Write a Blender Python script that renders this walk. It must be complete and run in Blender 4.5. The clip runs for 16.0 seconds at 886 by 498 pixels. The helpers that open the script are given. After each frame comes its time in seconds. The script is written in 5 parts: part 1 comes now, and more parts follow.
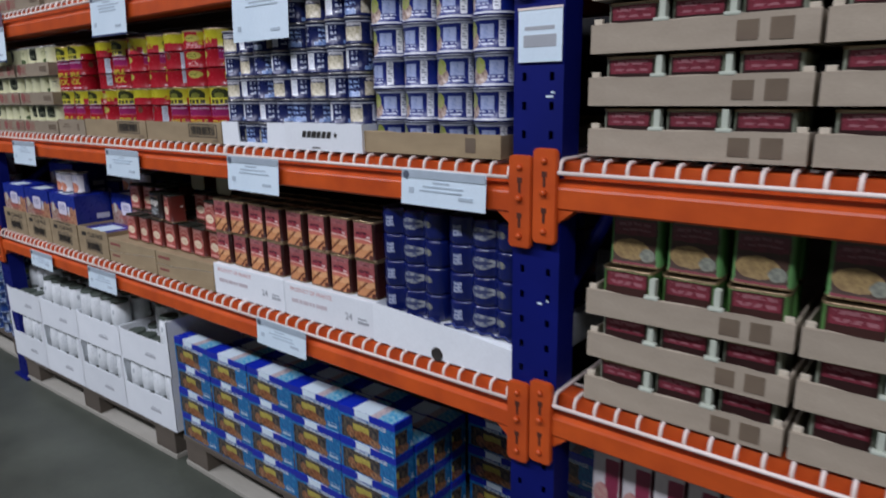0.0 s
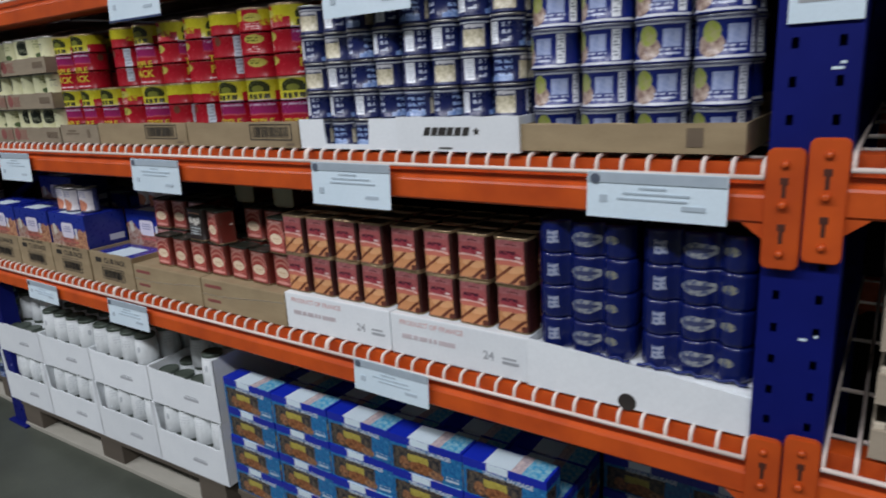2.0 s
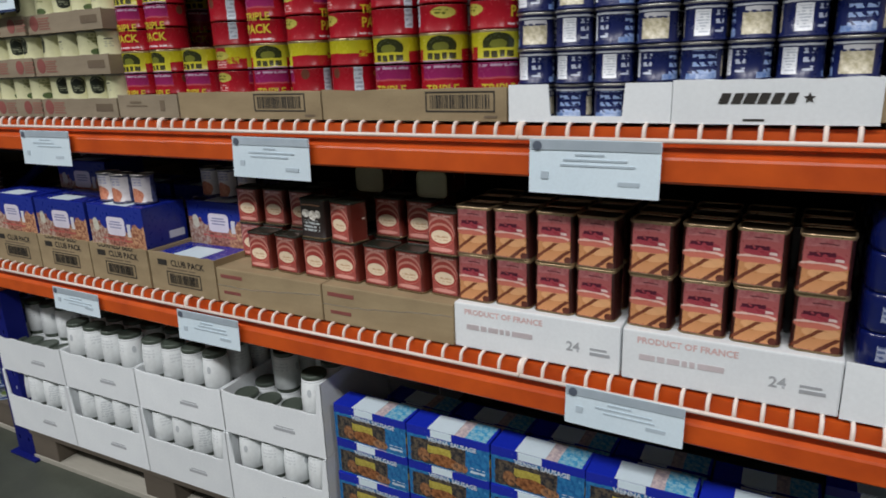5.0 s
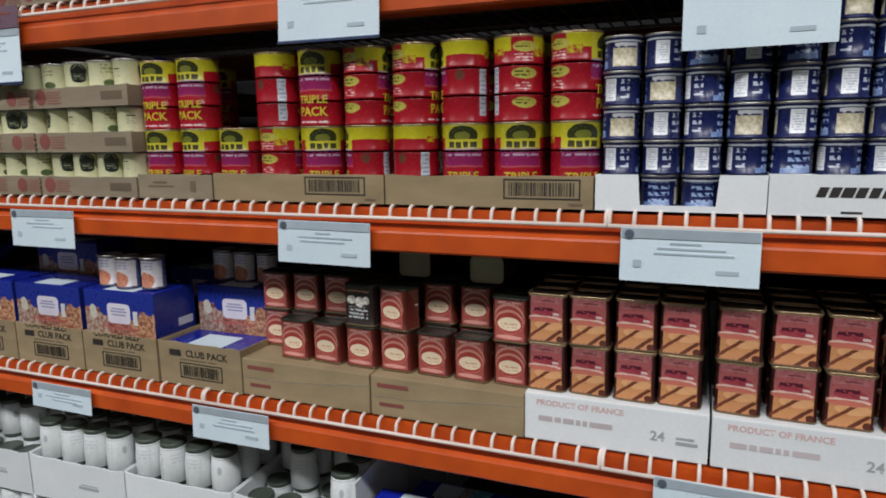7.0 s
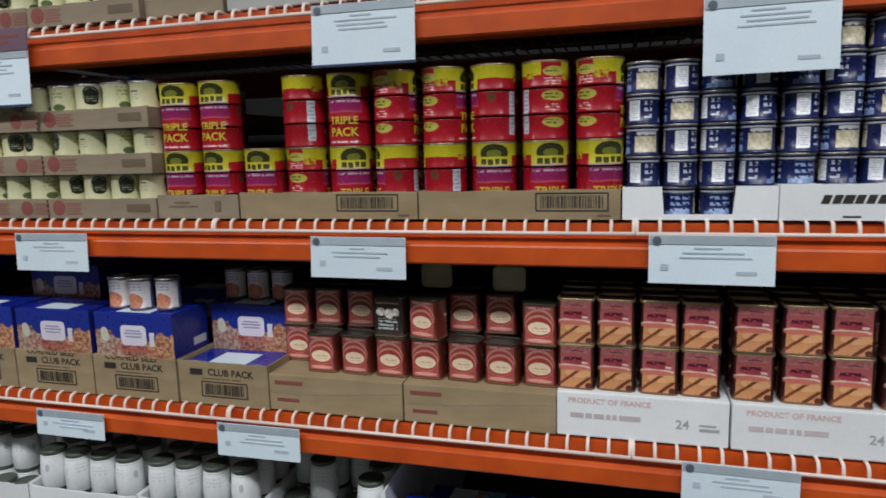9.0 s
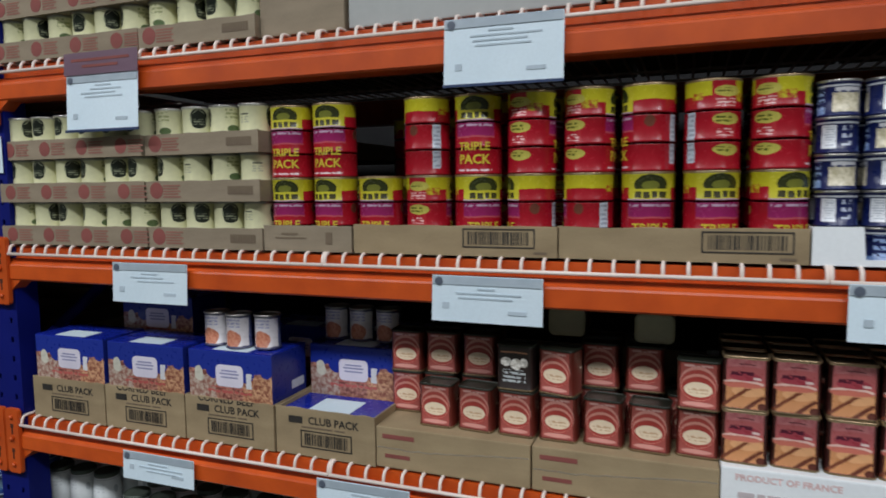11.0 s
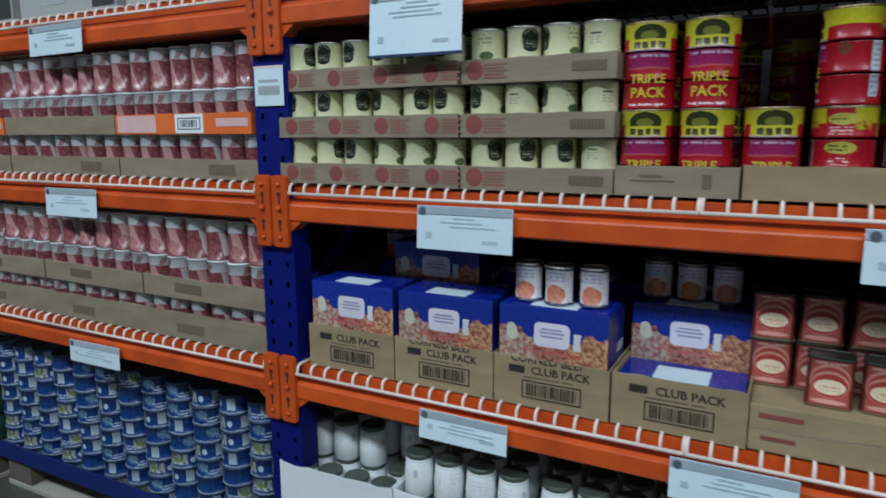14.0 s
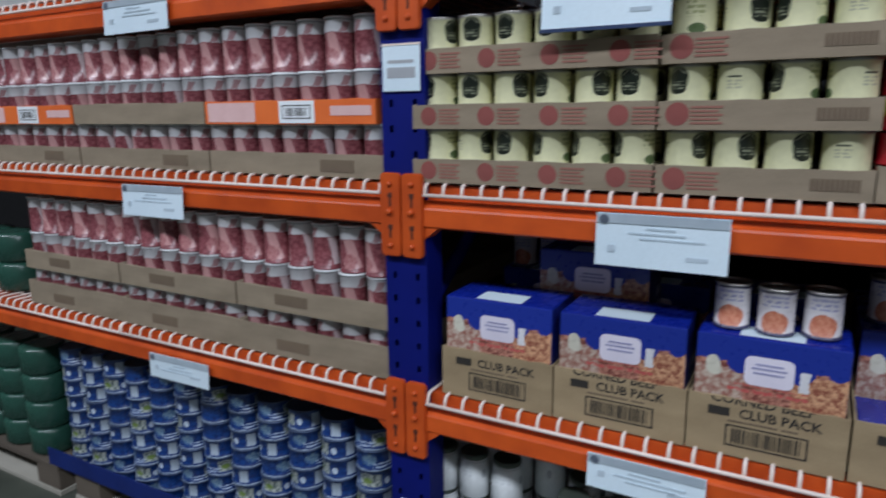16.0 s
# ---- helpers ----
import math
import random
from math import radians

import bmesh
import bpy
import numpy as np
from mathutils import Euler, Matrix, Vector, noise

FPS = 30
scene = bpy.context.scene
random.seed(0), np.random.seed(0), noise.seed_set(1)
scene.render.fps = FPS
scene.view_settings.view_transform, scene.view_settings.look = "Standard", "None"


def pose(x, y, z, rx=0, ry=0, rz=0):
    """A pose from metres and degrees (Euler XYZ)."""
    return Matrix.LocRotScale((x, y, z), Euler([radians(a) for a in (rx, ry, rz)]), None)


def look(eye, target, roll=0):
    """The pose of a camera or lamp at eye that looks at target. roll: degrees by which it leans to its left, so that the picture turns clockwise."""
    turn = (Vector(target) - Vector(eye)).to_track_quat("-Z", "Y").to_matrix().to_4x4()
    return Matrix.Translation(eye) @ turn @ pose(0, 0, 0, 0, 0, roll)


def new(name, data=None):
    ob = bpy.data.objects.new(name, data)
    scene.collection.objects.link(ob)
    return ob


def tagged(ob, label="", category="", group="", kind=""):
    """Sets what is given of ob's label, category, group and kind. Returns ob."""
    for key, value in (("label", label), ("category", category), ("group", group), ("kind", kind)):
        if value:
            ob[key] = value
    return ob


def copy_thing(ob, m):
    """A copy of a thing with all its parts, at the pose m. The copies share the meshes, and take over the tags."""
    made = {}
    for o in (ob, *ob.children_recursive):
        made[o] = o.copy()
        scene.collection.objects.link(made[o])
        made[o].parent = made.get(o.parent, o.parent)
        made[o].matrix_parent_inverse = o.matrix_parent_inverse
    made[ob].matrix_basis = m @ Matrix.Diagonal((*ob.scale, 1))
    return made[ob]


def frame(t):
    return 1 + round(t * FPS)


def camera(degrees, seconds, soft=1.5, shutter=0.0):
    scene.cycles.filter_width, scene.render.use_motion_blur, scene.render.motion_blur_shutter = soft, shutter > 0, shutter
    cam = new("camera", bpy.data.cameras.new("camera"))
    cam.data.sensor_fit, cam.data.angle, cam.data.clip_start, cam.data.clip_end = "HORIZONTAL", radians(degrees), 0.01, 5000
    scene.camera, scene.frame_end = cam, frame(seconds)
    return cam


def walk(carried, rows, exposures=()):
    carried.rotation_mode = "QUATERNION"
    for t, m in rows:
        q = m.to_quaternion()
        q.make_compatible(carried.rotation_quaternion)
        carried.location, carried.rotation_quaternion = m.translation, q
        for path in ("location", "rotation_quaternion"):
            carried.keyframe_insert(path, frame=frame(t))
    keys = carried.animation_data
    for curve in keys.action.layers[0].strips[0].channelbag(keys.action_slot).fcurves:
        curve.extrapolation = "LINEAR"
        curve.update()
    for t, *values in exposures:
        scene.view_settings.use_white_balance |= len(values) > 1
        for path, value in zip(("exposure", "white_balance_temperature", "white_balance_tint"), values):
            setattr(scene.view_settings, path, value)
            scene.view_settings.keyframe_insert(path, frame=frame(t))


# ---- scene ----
cam = camera(67.6, 16.0, soft=1.75, shutter=0.5)
PATH = [
    (0, (-0.001, 0.018, 1.298), (-1.220, 1.533, 0.829), -1.0),
    (0.5, (-0.147, 0.079, 1.318), (-1.372, 1.601, 0.887), -2.9),
    (1, (-0.279, 0.103, 1.312), (-1.580, 1.556, 0.871), -0.5),
    (1.5, (-0.383, 0.093, 1.300), (-1.573, 1.625, 0.815), -0.2),
    (2, (-0.511, 0.037, 1.305), (-1.624, 1.617, 0.791), -3.3),
    (2.5, (-0.621, -0.004, 1.296), (-1.711, 1.580, 0.745), -2.7),
    (3, (-0.708, 0.013, 1.287), (-1.806, 1.601, 0.767), -3.1),
    (3.5, (-0.820, 0.067, 1.289), (-1.917, 1.651, 0.754), -5.1),
    (6, (-1.295, -0.061, 1.257), (-2.107, 1.705, 0.782), -1.3),
    (6.5, (-1.361, -0.070, 1.295), (-2.151, 1.740, 0.972), -2.4),
    (7, (-1.411, -0.095, 1.292), (-2.140, 1.737, 0.957), -0.8),
    (7.5, (-1.491, -0.184, 1.299), (-2.099, 1.688, 0.948), -2.8),
    (8, (-1.529, -0.230, 1.297), (-2.032, 1.680, 0.986), -2.3),
    (10.3, (-1.671, -0.216, 1.308), (-2.315, 1.658, 1.039), -0.7),
    (10.5, (-1.693, -0.194, 1.287), (-2.375, 1.674, 1.071), -1.2),
    (11, (-1.769, -0.123, 1.292), (-2.465, 1.743, 1.108), -0.6),
    (11.5, (-1.834, -0.074, 1.293), (-2.654, 1.730, 1.018), -0.1),
    (12, (-1.903, -0.073, 1.275), (-2.701, 1.737, 0.979), 0.7),
    (12.5, (-2.023, -0.113, 1.284), (-2.748, 1.725, 0.974), -0.8),
    (13, (-2.150, -0.165, 1.289), (-2.876, 1.660, 0.914), -0.9),
    (13.5, (-2.246, -0.194, 1.283), (-3.038, 1.609, 0.930), 0.1),
    (14, (-2.331, -0.159, 1.274), (-3.242, 1.588, 0.932), -0.2),
    (14.5, (-2.445, -0.078, 1.275), (-3.286, 1.724, 1.063), -0.8),
    (15, (-2.525, -0.017, 1.279), (-3.434, 1.741, 0.992), -0.8),
    (15.5, (-2.584, -0.016, 1.267), (-3.518, 1.727, 0.969), -0.2),
    (16, (-2.698, -0.078, 1.297), (-3.648, 1.636, 0.895), -0.5),
]
# seconds, stops, kelvin, tint
EXPOSURES = [(0, -0.12, 6350, 20), (1, -0.17, 6400, 18), (2, -0.17, 6700, 15), (3.5, -0.14, 7050, 14), (6, -0.06, 7100, 14), (8, -0.15, 7000, 14),
             (11, -0.16, 6750, 12), (12, -0.21, 6000, 2), (13.5, -0.21, 5900, 3), (15, -0.18, 6250, 9), (16, -0.14, 6200, 14)]
walk(cam, [(t, look(eye, target, roll)) for t, eye, target, roll in PATH], EXPOSURES)

# ---- light ----
world = bpy.data.worlds.new("world")
scene.world = world
world.use_nodes = True
world.node_tree.nodes["Background"].inputs[0].default_value = (0.80, 0.92, 1.0, 1)
world.node_tree.nodes["Background"].inputs[1].default_value = 0.002

LAMP_Z, LAMP_W = 4.6, 116.0
for lx in (-7.2, -4.8, -2.4, 0.0, 2.4):
    lamp = bpy.data.lights.new("aisle_lamp", "AREA")
    lamp.shape, lamp.size, lamp.size_y = "RECTANGLE", 1.5, 0.5
    lamp.energy, lamp.color = LAMP_W, (0.86, 0.925, 1.0)
    new("aisle_lamp", lamp).matrix_world = pose(lx, -2.2, LAMP_Z, 0, 0, 0)


# ---- materials ----
class Nodes:
    """A short way to wire a node material."""

    def __init__(self, name):
        self.mat = bpy.data.materials.new(name)
        self.mat.use_nodes = True
        self.tree = self.mat.node_tree
        self.bsdf = self.tree.nodes["Principled BSDF"]

    def add(self, kind, **values):
        n = self.tree.nodes.new(kind)
        for k, v in values.items():
            n.inputs[k].default_value = v
        return n

    def join(self, a, b):
        self.tree.links.new(a, b)

    def math(self, op, a, b=0.0, c=None):
        n = self.tree.nodes.new("ShaderNodeMath")
        n.operation = op
        for k, v in enumerate((a, b) if c is None else (a, b, c)):
            if isinstance(v, (int, float)):
                n.inputs[k].default_value = v
            else:
                self.join(v, n.inputs[k])
        return n.outputs[0]

    def mix(self, fac, a, b, blend="MIX"):
        n = self.tree.nodes.new("ShaderNodeMix")
        n.data_type, n.blend_type = "RGBA", blend
        for k, v in ((0, fac), (6, a), (7, b)):
            if isinstance(v, (int, float)):
                n.inputs[k].default_value = v
            elif isinstance(v, tuple):
                n.inputs[k].default_value = (*v, 1) if len(v) == 3 else v
            else:
                self.join(v, n.inputs[k])
        return n.outputs[2]

    def noise(self, scale, detail=3.0, where=None, rough=0.5):
        n = self.add("ShaderNodeTexNoise", Scale=scale, Detail=detail, Roughness=rough)
        if where is None:
            where = self.add("ShaderNodeTexCoord").outputs["Object"]
        self.join(where, n.inputs["Vector"])
        return n.outputs[0]

    def ramp(self, v, lo, hi):
        n = self.tree.nodes.new("ShaderNodeMapRange")
        n.inputs[1].default_value, n.inputs[2].default_value = lo, hi
        self.join(v, n.inputs[0])
        return n.outputs[0]

    def finish(self, colour, rough=0.5, metal=0.0, bump=None, height=0.001, strength=0.5, coat=0.0):
        if isinstance(colour, tuple):
            self.bsdf.inputs["Base Color"].default_value = (*colour, 1)
        else:
            self.join(colour, self.bsdf.inputs["Base Color"])
        if isinstance(rough, (int, float)):
            self.bsdf.inputs["Roughness"].default_value = rough
        else:
            self.join(rough, self.bsdf.inputs["Roughness"])
        self.bsdf.inputs["Metallic"].default_value = metal
        self.bsdf.inputs["Coat Weight"].default_value = coat
        if bump is not None:
            b = self.add("ShaderNodeBump", Strength=strength, Distance=height)
            self.join(bump, b.inputs["Height"])
            self.join(b.outputs[0], self.bsdf.inputs["Normal"])
        return self.mat


def surface(name, a, b, fine=60.0, coarse=5.0, rough=0.55, metal=0.0, height=0.0002, spread=0.12, stretch=(1, 1, 1), grit=0.16, gloss=0.5):
    """A worn surface: two colours mixed by coarse noise, with fine grain, and a little difference from thing to thing."""
    n = Nodes(name)
    tc = n.add("ShaderNodeTexCoord").outputs["Object"]
    mp = n.add("ShaderNodeMapping")
    mp.inputs["Scale"].default_value = stretch
    n.join(tc, mp.inputs[0])
    big, small = n.noise(coarse, 4, mp.outputs[0]), n.noise(fine, 4, mp.outputs[0], 0.65)
    n.bsdf.inputs["Specular IOR Level"].default_value = gloss
    col = n.mix(n.ramp(big, 0.3, 0.7), a, b)
    grain = n.math("MULTIPLY_ADD", small, grit, 1 - grit / 2)
    rnd = n.math("MULTIPLY_ADD", n.add("ShaderNodeObjectInfo").outputs["Random"], spread, 1 - spread / 2)
    col = n.mix(1.0, col, n.math("MULTIPLY", grain, rnd), "MULTIPLY")
    return n.finish(col, n.math("MULTIPLY_ADD", small, 0.25, rough - 0.12), metal, small, height)


def label_print(name, base, shapes, rough=0.35, metal=0.0, wobble=0.0, wrap=0.0, coat=0.0):
    """A printed label. Its shapes lie in metres on the unrolled surface, the later ones over the earlier:
    (kind, u, v, width, height, colour[, second colour]); kind: rect, oval, photo (a blotchy picture in an oval),
    block (a blotchy picture in a rectangle), slant (a leaning bar), bars (lines of small print)."""
    n = Nodes(name)
    uv = n.add("ShaderNodeUVMap").outputs[0]
    if wobble:
        wob = n.add("ShaderNodeTexNoise", Scale=55.0, Detail=2.0)
        n.join(uv, wob.inputs["Vector"])
        off = n.add("ShaderNodeVectorMath")
        off.operation = "MULTIPLY_ADD"
        n.join(wob.outputs[1], off.inputs[0])
        off.inputs[1].default_value, off.inputs[2].default_value = (wobble, wobble, 0), (-wobble / 2, -wobble / 2, 0)
        add = n.add("ShaderNodeVectorMath")
        n.join(uv, add.inputs[0])
        n.join(off.outputs[0], add.inputs[1])
        here = add.outputs[0]
    else:
        here = uv
    xyz = n.add("ShaderNodeSeparateXYZ")
    n.join(here, xyz.inputs[0])
    u, v = xyz.outputs[0], xyz.outputs[1]
    col = base
    speck = None
    for kind, cu, cv, w, h, ink, *rest in shapes:
        du, dv = n.math("ABSOLUTE", n.math("SUBTRACT", u, cu)), n.math("ABSOLUTE", n.math("SUBTRACT", v, cv))
        if kind in ("oval", "photo"):
            d = n.math("ADD", n.math("POWER", n.math("DIVIDE", du, w / 2), 2), n.math("POWER", n.math("DIVIDE", dv, h / 2), 2))
            mask = n.math("LESS_THAN", d, 1.0)
        elif kind == "slant":
            lean = n.math("MULTIPLY", n.math("SUBTRACT", v, cv), rest[0])
            mask = n.math("MULTIPLY", n.math("LESS_THAN", n.math("ABSOLUTE", n.math("SUBTRACT", n.math("SUBTRACT", u, cu), lean)), w / 2), n.math("LESS_THAN", dv, h / 2))
        else:
            mask = n.math("MULTIPLY", n.math("LESS_THAN", du, w / 2), n.math("LESS_THAN", dv, h / 2))
        if kind in ("photo", "block"):
            if speck is None:
                speck = n.ramp(n.noise(95.0, 4, uv, 0.7), 0.42, 0.58)
            ink = n.mix(speck, ink, rest[0])
        if kind == "bars":
            row = n.math("FRACT", n.math("DIVIDE", v, rest[0]))
            word = n.noise(140.0, 0, uv)
            mask = n.math("MULTIPLY", mask, n.math("MULTIPLY", n.math("LESS_THAN", row, 0.55), n.math("GREATER_THAN", word, 0.42)))
        col = n.mix(mask, col, ink)
    rnd = n.math("MULTIPLY_ADD", n.add("ShaderNodeObjectInfo").outputs["Random"], 0.16, 0.9)
    grain = n.noise(90.0, 3)
    col = n.mix(1.0, col, n.math("MULTIPLY", rnd, n.math("MULTIPLY_ADD", grain, 0.24, 0.88)), "MULTIPLY")
    return n.finish(col, n.math("MULTIPLY_ADD", grain, 0.2, rough - 0.1), metal, n.noise(30.0, 2) if wrap else None, wrap or 0.001, 0.6, coat)


M = {
    "orange": surface("rack_orange_paint", (0.64, 0.096, 0.011), (0.46, 0.060, 0.008), 90, 11, 0.42, height=0.0003),
    "blue": surface("rack_blue_paint", (0.003, 0.008, 0.15), (0.002, 0.006, 0.11), 90, 6, 0.55, height=0.0003, gloss=0.2),
    "wire": surface("white_coated_wire", (0.88, 0.77, 0.70), (0.80, 0.66, 0.58), 120, 9, 0.45),
    "pallet_pale": surface("pale_pallet_board", (0.42, 0.40, 0.34), (0.28, 0.26, 0.21), 50, 6, 0.85, stretch=(0.2, 1, 1), grit=0.4),
    "slot": surface("shadowed_slot", (0.10, 0.020, 0.006), (0.05, 0.010, 0.004), 100, 10, 0.7),
    "gold_rim": surface("gold_lacquered_rim", (0.46, 0.34, 0.20), (0.34, 0.24, 0.13), 150, 15, 0.3, 0.8),
    # lid tops near black: the dark that the metal mirrors is painted in
    "gold_dark": surface("dark_mirroring_lid", (0.050, 0.034, 0.020), (0.030, 0.020, 0.012), 150, 15, 0.4, 0.6),
    "flap_blue": surface("blue_printed_flap", (0.008, 0.023, 0.31), (0.006, 0.017, 0.24), 60, 14, 0.28, height=0.0006),
    "tin_blue": surface("dull_blue_rim", (0.10, 0.14, 0.24), (0.06, 0.09, 0.17), 150, 15, 0.4, 0.5),
    # darker copy of the tin lid, with shade put into its colour
    "tin_mid": surface("shaded_tin_lid", (0.24, 0.25, 0.28), (0.16, 0.17, 0.20), 150, 15, 0.4, 0.7),
    "pale_print": surface("pale_pink_grey_print", (0.60, 0.53, 0.54), (0.54, 0.48, 0.49), 120, 20, 0.8),
    "green_lid": surface("grey_green_lid", (0.10, 0.125, 0.10), (0.06, 0.08, 0.065), 150, 15, 0.4, 0.3),
    "tray_blue": surface("blue_printed_tray", (0.006, 0.022, 0.16), (0.004, 0.014, 0.11), 60, 8, 0.4),
    "white_ink": surface("white_print", (0.70, 0.76, 0.80), (0.60, 0.66, 0.72), 150, 20, 0.4),
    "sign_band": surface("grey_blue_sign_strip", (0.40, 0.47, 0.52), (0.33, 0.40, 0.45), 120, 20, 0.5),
    "sign_mark": surface("dark_sign_mark", (0.10, 0.12, 0.16), (0.07, 0.09, 0.12), 120, 20, 0.5),
    "concrete": surface("concrete_floor", (0.078, 0.088, 0.068), (0.036, 0.041, 0.032), 55, 2.6, 0.45, height=0.0006, grit=0.8),
    "wall": surface("painted_wall", (0.09, 0.09, 0.09), (0.07, 0.07, 0.07), 30, 0.8, 0.8),
    # this tone sets how much fill light bounces onto the shelf fronts
    "wall_pale": surface("pale_bounce_wall", (0.11, 0.11, 0.108), (0.09, 0.09, 0.088), 30, 0.8, 0.8),
    # near black: the darkness behind the stock is put into the wall's colour
    "backing": surface("dark_depth_backing", (0.010, 0.010, 0.011), (0.014, 0.014, 0.015), 30, 1, 0.8),
    "card": surface("kraft_cardboard", (0.36, 0.272, 0.155), (0.265, 0.195, 0.108), 160, 9, 0.85, stretch=(1, 1, 3), grit=0.34),
    "card_grey": surface("grey_kraft_cardboard", (0.30, 0.24, 0.165), (0.22, 0.175, 0.118), 160, 9, 0.85, stretch=(1, 1, 3), grit=0.34),
    "card_light": surface("pale_kraft_cardboard", (0.40, 0.335, 0.25), (0.32, 0.265, 0.195), 160, 9, 0.85, stretch=(1, 1, 3), grit=0.34),
    "divider": surface("pale_green_card", (0.52, 0.56, 0.46), (0.44, 0.48, 0.38), 160, 9, 0.8),
    "card_edge": surface("cut_cardboard_edge", (0.62, 0.55, 0.42), (0.52, 0.45, 0.34), 200, 20, 0.9),
    "white_card": surface("white_cardboard", (0.82, 0.86, 0.87), (0.73, 0.77, 0.79), 140, 6, 0.75),
    "ink": surface("black_ink", (0.02, 0.018, 0.015), (0.035, 0.03, 0.025), 200, 20, 0.6),
    "faint": surface("faded_ink", (0.17, 0.125, 0.08), (0.14, 0.10, 0.065), 200, 20, 0.8),
    "grey_ink": surface("grey_ink", (0.42, 0.44, 0.46), (0.36, 0.38, 0.40), 200, 20, 0.7),
    "sign_ink": surface("faint_sign_ink", (0.46, 0.55, 0.61), (0.40, 0.49, 0.55), 200, 20, 0.6),
    "red_ink": surface("faded_red_ink", (0.27, 0.075, 0.062), (0.22, 0.060, 0.05), 120, 20, 0.8),
    "red_faint": surface("worn_red_ink", (0.31, 0.135, 0.10), (0.27, 0.115, 0.085), 120, 20, 0.85),
    "pink_ink": surface("pale_red_ink", (0.72, 0.48, 0.46), (0.66, 0.42, 0.40), 120, 20, 0.8),
    "yellow_ink": surface("yellow_ink", (0.66, 0.50, 0.04), (0.58, 0.43, 0.03), 120, 20, 0.45),
    "paper": surface("price_paper", (0.70, 0.82, 0.88), (0.63, 0.76, 0.83), 200, 6, 0.5, height=0.0002),
    "plate": surface("pale_plate", (0.76, 0.72, 0.80), (0.68, 0.64, 0.74), 100, 14, 0.35),
    "navy_ink": surface("pale_navy_ink", (0.34, 0.34, 0.50), (0.28, 0.28, 0.44), 100, 14, 0.4),
    "purple": surface("purple_header", (0.16, 0.09, 0.13), (0.13, 0.07, 0.10), 100, 8, 0.45),
    "sleeve": surface("blue_sleeve_edge", (0.03, 0.05, 0.12), (0.02, 0.04, 0.10), 100, 8, 0.35),
    "tin": surface("tin_lid", (0.46, 0.45, 0.42), (0.34, 0.33, 0.30), 150, 15, 0.35, 0.9),
    # gold lacquer, its colour lowered for the dark reflected in the lids
    "gold": surface("gold_lacquered_lid", (0.17, 0.12, 0.06), (0.12, 0.08, 0.04), 150, 15, 0.35, 0.8),
    "olive": surface("olive_lacquered_lid", (0.50, 0.50, 0.33), (0.40, 0.40, 0.25), 150, 15, 0.4),
    "tin_dark": surface("dark_lid", (0.022, 0.026, 0.018), (0.016, 0.018, 0.012), 150, 15, 0.4, 0.3),
    # wood colour darkened for the shadows in the pallet; bottom boards stay pale
    "pallet": surface("pallet_wood", (0.13, 0.105, 0.078), (0.07, 0.056, 0.042), 50, 6, 0.85, stretch=(0.2, 1, 1), grit=0.4),
    "plastic_green": surface("green_shrink_film", (0.030, 0.10, 0.070), (0.014, 0.05, 0.036), 20, 7, 0.25),
    "grey_box": surface("grey_white_box", (0.42, 0.44, 0.42), (0.34, 0.35, 0.34), 60, 5, 0.7),
    "black_box": surface("dark_box_patch", (0.045, 0.05, 0.05), (0.03, 0.03, 0.035), 60, 5, 0.5),
    "orange_print": surface("orange_printed_card", (0.80, 0.17, 0.03), (0.70, 0.13, 0.02), 90, 9, 0.6),
    "navy_film": surface("navy_shrink_film", (0.012, 0.030, 0.19), (0.008, 0.018, 0.12), 60, 14, 0.24, height=0.0015),
    "white_tub": surface("white_label_can", (0.82, 0.85, 0.85), (0.74, 0.77, 0.78), 60, 12, 0.4),
}

